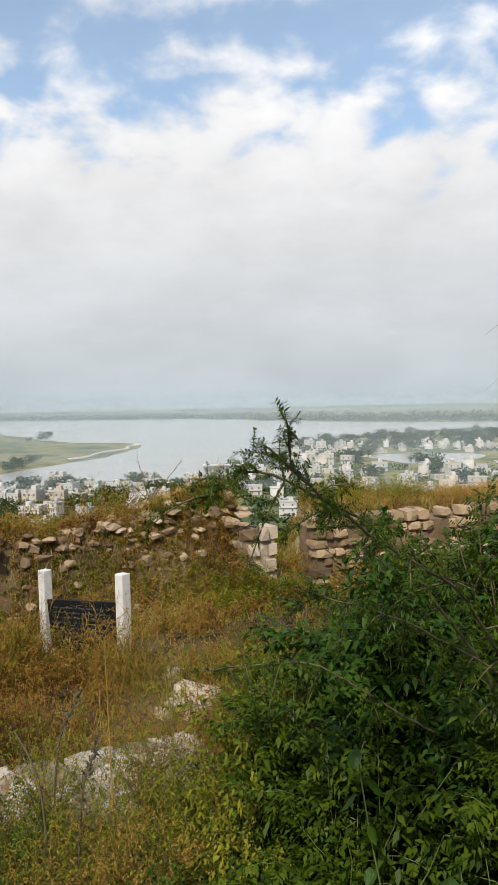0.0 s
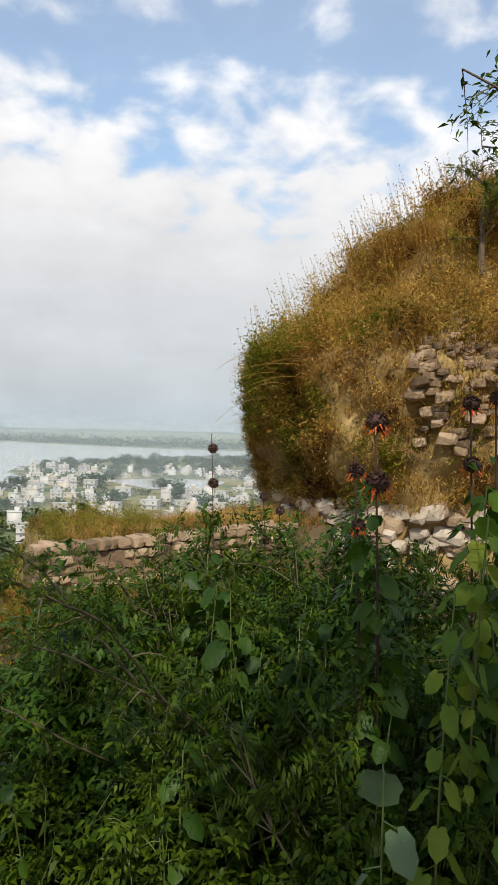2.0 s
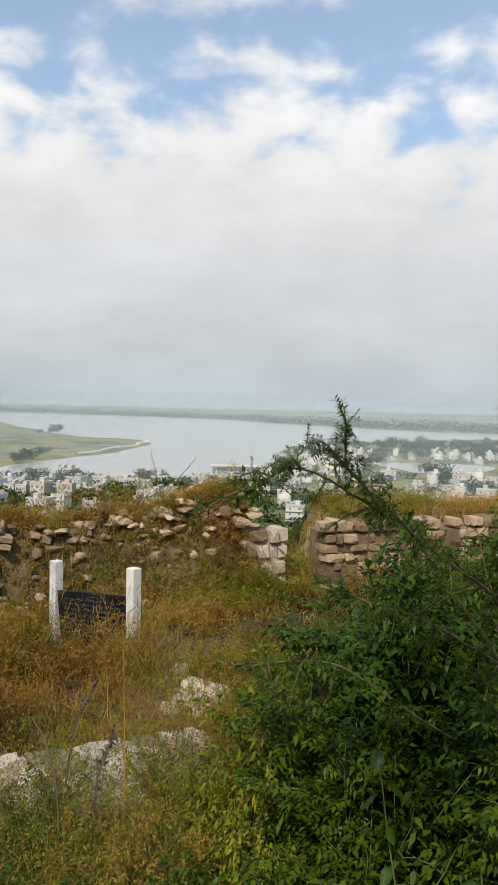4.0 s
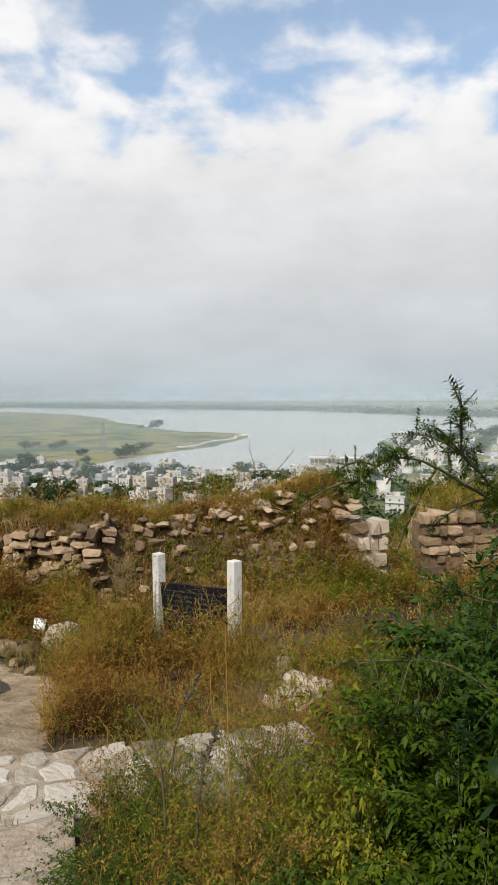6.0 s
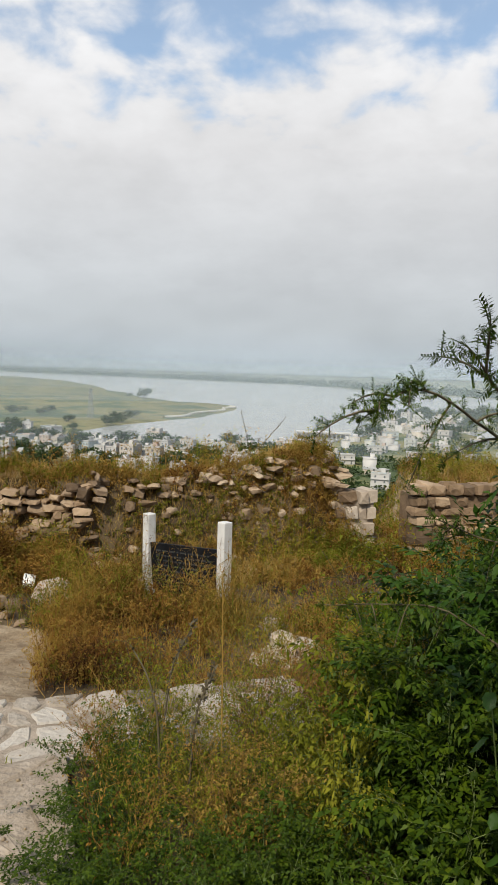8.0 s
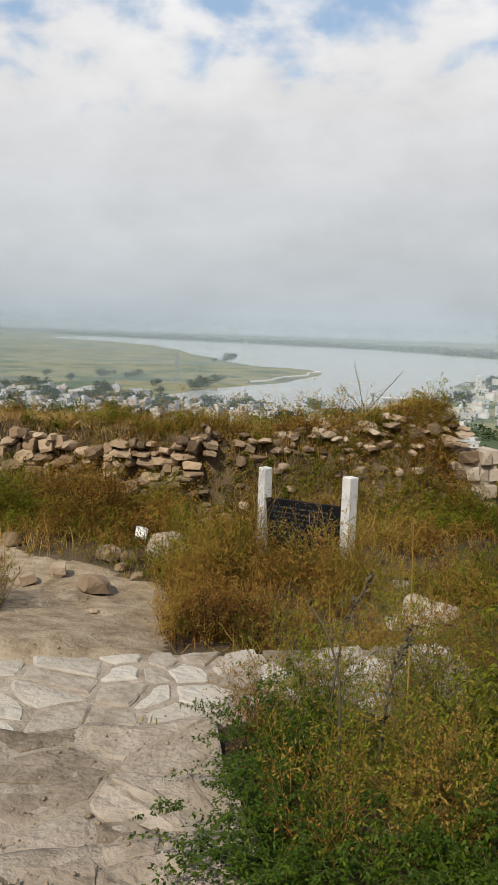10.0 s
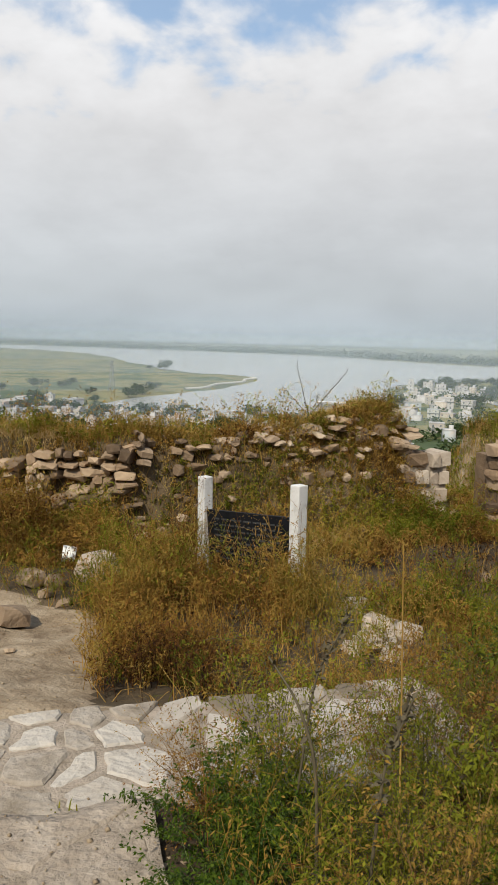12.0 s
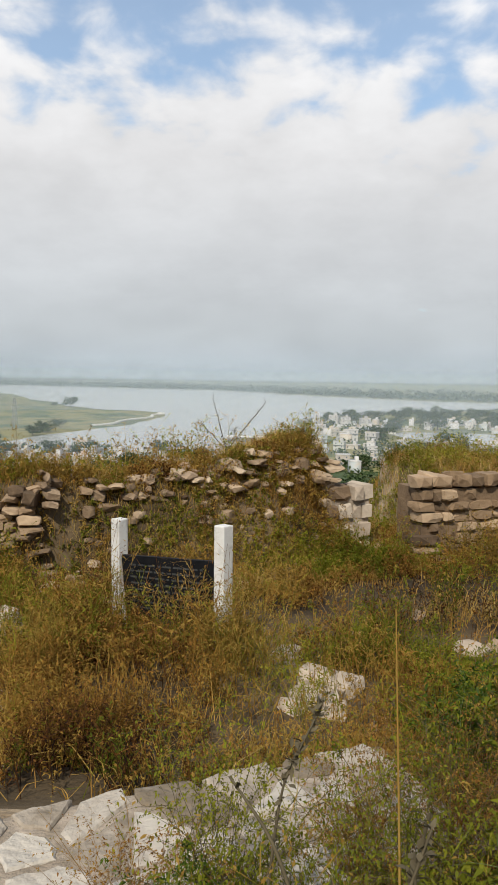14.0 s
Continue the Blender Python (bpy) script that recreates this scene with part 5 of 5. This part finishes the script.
# scrub and gardens between the houses
g = Bag()
made = []
while len(made) < 2100:
    x, y = (R3.uniform(-330, 20), R3.uniform(150, 446)) if R3.random() < 0.5 else (R3.uniform(-60, 420), R3.uniform(320, 1120))
    if not in_water(x, y) and not in_water(x, y + 8):
        made.append((x, y, PLAIN + 0.6))
made = np.array(made)
size = rng.uniform(1.5, 4.2, len(made))[:, None]
for _ in range(26):
    d = unit(rng.normal(0, 1, (len(made), 3)) + np.array([0, 0, 0.4]))
    leaves(g, made + d * size * rng.uniform(0.3, 1.0, (len(made), 1)) * np.array([1.3, 1.3, 0.8]), d + rng.normal(0, 0.5, d.shape), size[:, 0] * 0.7, size[:, 0] * 0.5, 0.2, 0)
tagged(g.build("town_greenery", M["farleaf"]), "dark green garden scrub between the town houses", "greenery", kind="stuff")

# far shore woods
g = Bag()
wx = rng.uniform(-1900, 900, 5200)
wy = np.interp(wx, [-1950, -1450, -411, -164, 90, 463, 850], [2700, 2410, 2085, 1805, 1535, 1360, 1350]) + rng.exponential(260, 5200) + 6
wp = np.stack([wx, wy, np.full(5200, PLAIN + 2.0)], 1)
for _ in range(4):
    d = unit(rng.normal(0, 1, (5200, 3)) + np.array([0, 0, 0.6]))
    leaves(g, wp + rng.normal(0, 4, (5200, 3)) * np.array([1, 1, 0.4]), d, 9.0, 7.0, 0.3)
tagged(g.build("far_woods", M["farleaf"]), "hazy dark tree belt along the far river bank", "woods", kind="stuff")

# lattice pylon
pyl = thing("pylon", "grey steel lattice pylon above the houses", "pylon", (-286, 586, PLAIN))
bag = Bag()
hgt, w0, w1 = 25.0, 2.2, 0.6
lv = np.linspace(0, 1, 9)
for sx_, sy_ in ((-1, -1), (1, -1), (1, 1), (-1, 1)):
    tubes(bag, [[(sx_ * (w0 + (w1 - w0) * t), sy_ * (w0 + (w1 - w0) * t), hgt * t) for t in lv]], 0.16, 0.10, 4)
bag.build("mast", M["steel"], pyl)
for a, b in zip(lv, lv[1:]):
    bag = Bag()
    wa, wb_ = w0 + (w1 - w0) * a, w0 + (w1 - w0) * b
    cor = ((-1, -1), (1, -1), (1, 1), (-1, 1))
    for k in range(4):
        (p, q), (r_, s_) = cor[k], cor[(k + 1) % 4]
        tubes(bag, [[(p * wa, q * wa, hgt * a), (r_ * wb_, s_ * wb_, hgt * b)], [(r_ * wa, s_ * wa, hgt * a), (p * wb_, q * wb_, hgt * b)]], 0.07, 0.07, 4)
    bag.build("brace", M["steel"], pyl)
for z in (18.0, 21.0, 24.0):
    part("cross_arm", box_bm(-3.0, -0.12, z, 3.0, 0.12, z + 0.25), M["steel"], pyl)

# temple tower and the long arcaded hall by the water
tw = thing("tower", "pale tower standing on the river bank", "tower", (-42, 700, PLAIN))
part("wall", box_bm(-2.6, -2.6, 0, 2.6, 2.6, 11), M["house"], tw)
part("cap", box_bm(-2.1, -2.1, 11, 2.1, 2.1, 13, 0.3), M["house"], tw)
part("hall", box_bm(2.8, -3, 0, 14, 4, 4.5), M["house"], tw)
for z in (3, 6, 9):
    part("window", box_bm(-0.5, -2.68, z, 0.5, -2.55, z + 1.3), M["pane"], tw)
hall = thing("arcaded_hall", "long low pale hall on pillars beside the river", "building", (-75, 517, PLAIN), turn=6)
part("roof", box_bm(-19, -4, 3.4, 19, 4, 4.3), M["roofing"], hall)
part("wall", box_bm(-18, 2, 0, 18, 3.5, 3.4), M["house"], hall)
for k in range(13):
    part("pillar", box_bm(-18 + k * 3 - 0.3, -3.6, 0, -18 + k * 3 + 0.3, -3.0, 3.4), M["house"], hall)

# ---- loose stones, walls, steps ----
def stone_at(parent, meshes, x, y, size, name="stone", sink=0.25, flat=0.7, z=None):
    sx_, sy_, sz_ = size * R.uniform(0.75, 1.3), size * R.uniform(0.75, 1.2), size * flat * R.uniform(0.75, 1.2)
    zz_ = float(ground_z(x, y)) if z is None else z
    return piece(name, R.choice(meshes), parent, (x, y, zz_ + sz_ * (0.5 - sink)), (sx_, sy_, sz_), (R.uniform(-0.25, 0.25), R.uniform(-0.25, 0.25), R.uniform(0, 6.28)))


rubble = thing("wall_rubble", "collapsed dry stone wall of brown rubble", "wall", kind="structure")


def stack(parent, p0, p1, z0, z1, meshes, small, large, lean=0.25, miss=0.05):
    """Rough courses of stones from p0 to p1, leaning back."""
    dx, dy = p1[0] - p0[0], p1[1] - p0[1]
    ll = math.hypot(dx, dy)
    ya = math.atan2(dy, dx)
    nx, ny = dy / ll, -dx / ll
    z = z0
    while z < z1:
        h = R.uniform(small, large) * 0.62
        t = R.uniform(-0.1, 0.05)
        while t < ll:
            w = R.uniform(small, large) * R.choice((0.55, 0.7, 0.9, 1.2, 1.6))
            crest = z1 - 0.22 * (0.5 + float(fbm((p0[0] + dx / ll * t) * 1.9, 3.0, 31)))
            off = (z1 - z) * lean + R.uniform(-0.02, 0.12)
            if R.random() > miss and z + h < crest + 0.08:
                piece("stone", R.choice(meshes), parent, (p0[0] + dx / ll * (t + w / 2) + nx * off, p0[1] + dy / ll * (t + w / 2) + ny * off, z + h / 2 + R.uniform(-0.05, 0.05)), (w * R.uniform(0.95, 1.25), R.uniform(0.22, 0.4), h * R.uniform(0.8, 1.5)), (R.uniform(-0.16, 0.16), R.uniform(-0.2, 0.2), ya + R.uniform(-0.3, 0.3)))
            t += w * R.uniform(0.8, 1.1)
        z += h * 0.9


stack(rubble, (-9.0, 8.3), (-6.4, 8.9), -1.25, -0.27, SETS, 0.10, 0.26, 0.16, 0.08)
stack(rubble, (-6.4, 8.9), (-5.2, 9.17), -1.2, -0.22, SETS, 0.09, 0.24, 0.16, 0.10)
stack(rubble, (-5.2, 9.17), (-4.2, 9.4), -0.95, -0.19, SETS, 0.08, 0.22, 0.2, 0.15)
stack(rubble, (-4.2, 9.4), (-2.4, 10.7), -0.45, -0.12, RUBBLE, 0.07, 0.17, 0.5, 0.66)
stack(rubble, (-2.4, 10.7), (-1.3, 11.6), -0.40, -0.02, RUBBLE, 0.07, 0.17, 0.7, 0.62)
for q in line_points(WALL[2:], 130, -0.2, 1.3):
    stone_at(rubble, ROCKS, q[0], q[1], R.choice((0.06, 0.08, 0.1, 0.12, 0.15, 0.2)), sink=0.36)
for q in line_points(WALL[:3], 50, 0.4, 1.2):
    stone_at(rubble, ROCKS, q[0], q[1], R.uniform(0.10, 0.26), sink=0.3)
for x, y, s in ((-2.33, 10.75, 0.30), (-2.55, 10.65, 0.24), (-2.8, 10.5, 0.2), (-1.5, 11.2, 0.24), (-1.35, 11.3, 0.2), (-1.7, 11.0, 0.2), (-1.2, 11.4, 0.22)):
    stone_at(rubble, ROCKS, x, y, s)

# dressed stone pier at the wall's end
pier = thing("stone_pier", "broken pier of pale dressed stone blocks", "pier", (-0.78, 11.55, 0.08), turn=30)
for row, sizes in enumerate(((0.3, 0.16, 0.2), (0.22, 0.24, 0.18), (0.18, 0.2, 0.14, 0.15), (0.36, 0.14, 0.17))):
    x, z = -0.52, -1.36 + row * 0.225
    for k, w in enumerate(sizes):
        h = 0.22 * R.uniform(0.86, 1.02)
        piece("block", R.choice(ASHLAR if k else BLOCKS), pier, (x + w / 2, 0.1 + R.uniform(-0.04, 0.04), z + h / 2), (w * 1.0, 0.46, h), (R.uniform(-0.05, 0.05), R.uniform(-0.05, 0.05), R.uniform(-0.1, 0.1)))
        x += w
part("core", box_bm(-0.46, -0.06, -1.5, 0.10, 0.28, -0.58), M["mortar"], pier)

# coursed wall between the gap and the bastion
rw = thing("wall_right", "coursed dry stone wall of brown blocks", "wall", (RWALL[0][0], RWALL[0][1], 0), kind="structure", turn=math.degrees(math.atan2(RWALL[1][1] - RWALL[0][1], RWALL[1][0] - RWALL[0][0])))
length = math.hypot(RWALL[1][0] - RWALL[0][0], RWALL[1][1] - RWALL[0][1])
part("core", box_bm(0.06, -0.075, -1.7, length, 0.5, -0.40), M["drystone"], rw)
z = -1.5
while z < -0.34:
    h = R.uniform(0.11, 0.19)
    x = R.uniform(-0.05, 0.05)
    while x < length:
        w = R.uniform(0.12, 0.34)
        if R.random() < 0.90:
            piece("block", R.choice(BLOCKS), rw, (x + w / 2, 0.02 + R.uniform(-0.03, 0.03), z + h / 2), (w * 1.06, 0.34, h * R.uniform(0.95, 1.12)), (R.uniform(-0.06, 0.06), R.uniform(-0.07, 0.07), R.uniform(-0.08, 0.08)))
        x += w
    z += h
x = 0.1
while x < length:
    w = R.uniform(0.2, 0.36)
    if R.random() < 0.6:
        piece("block", R.choice(BLOCKS), rw, (x + w / 2, 0.06, -0.29 + R.uniform(-0.04, 0.03)), (w, 0.32, 0.18), (R.uniform(-0.2, 0.2), R.uniform(-0.2, 0.2), R.uniform(-0.3, 0.3)))
    x += w

# masonry left in the bastion
for k in range(300):
    band = k < 190
    a = radians(R.uniform(185, 285))
    z = R.uniform(-1.4, 0.1) if band else R.choice((R.gauss(3.2, 0.35), R.gauss(2.2, 0.5)))
    if not band:
        a = radians(R.gauss(238, 6))
    r = float(mound_r(z)) * (1 + 0.10 * float(fbm(a * 6, z * 1.1, 12)))
    s = R.uniform(0.25, 0.55) if band else R.uniform(0.14, 0.34)
    piece("stone", R.choice(PALE if band and R.random() < 0.6 else MROCK), mound, (MOUND[0] + r * math.cos(a), MOUND[1] + r * math.sin(a), z), (0.35, s * 1.2, s * 0.75), (R.uniform(-0.2, 0.2), R.uniform(-0.2, 0.2), a))

# single rocks lying about
ROCK_LABELS = "weathered brown rock lying on the dusty ground"
for x, y, s, sink in ((-3.6, 6.18, 0.30, 0.05), (-4.1, 6.4, 0.18, 0.15), (-4.2, 6.1, 0.2, 0.1), (-3.66, 7.62, 0.40, 0.15), (-3.40, 7.5, 0.26, 0.3), (-4.05, 7.15, 0.26, 0.1), (-3.85, 7.2, 0.2, 0.3), (-3.75, 6.9, 0.13, 0.2), (-3.2, 5.55, 0.075, 0.1),
                      (-3.5, 6.75, 0.13, 0.3), (-5.0, 6.9, 0.2, 0.2), (-1.02, 6.95, 0.32, 0.25), (-0.85, 6.85, 0.26, 0.3), (-1.05, 6.7, 0.30, 0.35), (-1.3, 7.6, 0.26, 0.2), (-1.2, 7.3, 0.2, 0.3), (-0.9, 6.5, 0.24, 0.4), (-1.15, 6.55, 0.2, 0.4),
                      (-0.8, 8.2, 0.16, 0.2), (0.35, 8.0, 0.22, 0.35), (0.1, 7.8, 0.26, 0.4), (-0.5, 7.7, 0.18, 0.3), (-0.45, 11.6, 0.36, 0.4), (-0.65, 11.3, 0.28, 0.4), (-0.2, 9.0, 0.22, 0.4), (-0.6, 6.3, 0.22, 0.4)):
    ob = stone_at(None, PALE if (x > -1.5 and y < 8) or s > 0.38 else ROCKS, x, y, s * (0.9 if x > -1.5 else 1.0), "rock", sink * (0.9 if x > -1.5 else 0.7), 0.55 if x > -1.5 else 0.7)
    tagged(ob, ROCK_LABELS, "rock", "rocks on the ground")
pb = Bag()
pv = np.array([(-0.07, -0.05, 0), (0.06, -0.06, 0.02), (0.08, 0.05, 0.10), (-0.05, 0.06, 0.12), (-0.07, -0.05, 0.006), (0.06, -0.06, 0.026), (0.08, 0.05, 0.106), (-0.05, 0.06, 0.126)])
pb.add(pv, [[0, 3, 2, 1], [4, 5, 6, 7], [0, 1, 5, 4], [1, 2, 6, 5], [2, 3, 7, 6], [3, 0, 4, 7]])
paper = pb.build("paper_scrap", M["paper"])
paper.matrix_basis = pose(-4.1, 7.9, float(ground_z(-4.1, 7.9)) + 0.08, 20, 0, 20)
tagged(paper, "crumpled white paper scrap in the grass", "litter")

# pebbles on the track
g = Bag()
st = np.stack([rng.uniform(0.3, 4.2, 3000), rng.uniform(-2.5, 0.7, 3000)], 1)
st = np.concatenate([st[:, :1] * AX + st[:, 1:] * CR, stair_z(st[:, :1]) - 0.035], 1)
b = field(9000, -6.5, 0.6, 0.0, 8.5, lambda x, y: (path_mask(x, y) > 0.4).astype(float))
b = np.concatenate([b, st])
s = rng.uniform(0.002, 0.007, len(b)) * rng.choice([1, 1, 1, 2], len(b))
o = np.array([(1, 0, 0), (-1, 0, 0), (0, 1, 0), (0, -1, 0), (0, 0, 0.7), (0, 0, -0.7)])
v = b[:, None] + np.array([0, 0, 0.02]) + (o[None] * s[:, None, None]) * rng.uniform(0.7, 1.3, (len(b), 6, 1))
i = np.arange(len(b))[:, None] * 6
g.add(v, None, np.concatenate([i + np.array(t) for t in ((0, 2, 4), (2, 1, 4), (1, 3, 4), (3, 0, 4), (2, 0, 5), (1, 2, 5), (3, 1, 5), (0, 3, 5))]))
tagged(g.build("gravel", M["path"]), "small dusty gravel on the trodden path", "gravel", kind="stuff")

# stone steps
def along(s, u, z):
    p = AX * s + CR * u
    return (p[0], p[1], z)


yaw = math.atan2(CR[1], CR[0])


def cells(u0, u1, v0, v1, nu, nv, r, merge=0.25):
    """Irregular polygons that fill a rectangle: every site keeps the ground nearest to it."""
    sites = []
    for i in range(nu):
        for j in range(nv):
            if r.random() > merge:
                sites.append((u0 + (i + 0.5 + r.uniform(-0.48, 0.48)) * (u1 - u0) / nu, v0 + (j + 0.5 + r.uniform(-0.45, 0.45)) * (v1 - v0) / nv))
    out = []
    for a in sites:
        poly = [(u0, v0), (u1, v0), (u1, v1), (u0, v1)]
        for b in sites:
            if b is a or math.hypot(a[0] - b[0], a[1] - b[1]) > 1.6:
                continue
            nx, ny = b[0] - a[0], b[1] - a[1]
            c = nx * (a[0] + b[0]) / 2 + ny * (a[1] + b[1]) / 2
            cut = []
            for p, q in zip(poly, poly[1:] + poly[:1]):
                dp, dq = nx * p[0] + ny * p[1] - c, nx * q[0] + ny * q[1] - c
                if dp <= 0:
                    cut.append(p)
                if dp * dq < 0:
                    t = dp / (dp - dq)
                    cut.append((p[0] + (q[0] - p[0]) * t, p[1] + (q[1] - p[1]) * t))
            poly = cut
            if len(poly) < 3:
                break
        if len(poly) >= 3:
            out.append([Vector((*p, 0)) for p in poly])
    return out


def flagstone(poly, gap, lift, deep, r, parent, mat, top):
    """One worn paving stone with a ragged rounded rim; top(u, v) is the height of its bed."""
    mid = sum(poly, Vector()) / len(poly)
    rim = []
    for a, b in zip(poly, poly[1:] + poly[:1]):
        ll = (b - a).length
        for t in ([0.06, 0.35, 0.66] if ll > 0.16 else [0.1, 0.6]) if ll > 0.04 else []:
            p = a.lerp(b, t + r.uniform(-0.05, 0.05))
            d = (mid - p)
            rim.append(p + d.normalized() * min(gap * r.uniform(0.4, 1.7), d.length * 0.4))
    if len(rim) < 4:
        return
    bm = bmesh.new()
    n = len(rim)
    tilt = Vector((r.uniform(-0.03, 0.03), r.uniform(-0.03, 0.03), 0))
    rings = []
    for shrink, dz in ((0.0, -deep), (0.0, lift * 0.25), (0.10, lift)):
        rings.append([bm.verts.new((q.x, q.y, float(top(q.x, q.y)) + dz + tilt.dot(q - mid) + (r.uniform(-0.003, 0.003) if dz > 0 else 0))) for q in (p.lerp(mid, shrink) for p in rim)])
    for lo, hi in zip(rings, rings[1:]):
        for k in range(n):
            bm.faces.new((lo[k], lo[(k + 1) % n], hi[(k + 1) % n], hi[k]))
    crown = bm.verts.new((mid.x, mid.y, float(top(mid.x, mid.y)) + lift + r.uniform(0, 0.008)))
    for k in range(n):
        bm.faces.new((rings[2][k], rings[2][(k + 1) % n], crown))
    bmesh.ops.recalc_face_normals(bm, faces=bm.faces[:])
    part("paving_stone", bm, mat, parent, smooth=False)


def bed(u0, u1, v0, v1, seed, lump):
    """A lumpy slab with a worn, wavering nose towards v1; returns its mesh bag and its height."""
    def top(u, v):
        nose = v1 + 0.07 * fbm(u * 2.6, seed * 3.1 + 0 * u, seed)
        return lump * fbm(u * 3.2, v * 3.2 + seed, seed) + 0.35 * lump * fbm(u * 13, v * 13, seed + 7) - 0.05 * smooth(nose - 0.10, nose + 0.02, v) ** 1.5
    us, vs = np.linspace(u0, u1, int((u1 - u0) / 0.045)), np.linspace(v0, v1, int((v1 - v0) / 0.03))
    uu_, vv_ = np.meshgrid(us, vs, indexing="ij")
    shift = 0.07 * fbm(us * 2.6, seed * 3.1 + 0 * us, seed)
    vv_ = vv_ + shift[:, None] * smooth(v0, v1, vv_)
    v = np.stack([uu_, vv_, top(uu_, vv_)], -1)
    foot = [np.stack([us, v1 + shift + dv, np.full(len(us), z)], 1)[:, None] for dv, z in ((0.015, -0.09), (0.0, -0.24))]
    v = np.concatenate([v, *foot], axis=1)
    i = np.arange(v.shape[0] * v.shape[1]).reshape(v.shape[:2])
    return Bag().add(v, np.stack([i[:-1, :-1], i[1:, :-1], i[1:, 1:], i[:-1, 1:]], -1)), top


edges = (-0.3,) + NOSES
for k in range(1, len(edges)):
    rs = random.Random(600 + k)
    step = thing("stone_step", "worn stone and earth step", "step", along(edges[k], -1.1, LEVELS[k - 1] - 0.015), "steps of the stairs", turn=math.degrees(yaw))
    deep = edges[k] - edges[k - 1] + 0.12
    bag, top = bed(-1.7, 1.72, -deep, 0.03, k, 0.05)
    bag.build("earth_fill", M["mortar"] if k > 5 else M["path"], step, "trodden earth and mortar between the stones", smooth=True)
    for poly in cells(-1.68, 1.70, -min(deep, 0.46), 0.02, 12, 3, rs, 0.40):
        flagstone(poly, 0.012, rs.uniform(0.002, 0.010), 0.06, rs, step, M["step"], top)

# tufts between the stones
g = Bag()
tuft = AX * rng.choice(NOSES[4:], 70)[:, None] + CR * rng.uniform(-2.2, 0.6, 70)[:, None] + rng.normal(0, 0.08, (70, 2))
b = np.repeat(tuft, 14, axis=0) + rng.normal(0, 0.025, (980, 2))
b = np.stack([b[:, 0], b[:, 1], stair_z(b @ AX) - 0.04], 1)
blades(g, b, rng.uniform(0.015, 0.055, 980), rng.normal(0, 0.6, (980, 2)), 0.003)
tagged(g.build("grass_tufts", M["greenweed"]), "small green tufts in the joints of the steps", "grass", kind="stuff")

# crazy paving of the landing
landing = thing("landing", "landing of pale irregular paving stones in mortar", "paving", along(4.65, -0.3, LEVELS[-1]), kind="structure", turn=math.degrees(yaw))
rs = random.Random(77)
bag, top = bed(-2.6, 2.4, -0.47, 0.37, 40, 0.02)
bag.build("mortar_bed", M["mortar"], landing, "rough grey mortar", smooth=True)
for poly in cells(-2.58, 2.38, -0.44, 0.36, 22, 4, rs, 0.22):
    flagstone(poly, 0.020, rs.uniform(0.006, 0.014), 0.06, rs, landing, M["slab"], lambda u, v: top(u, min(v, 0.2)))
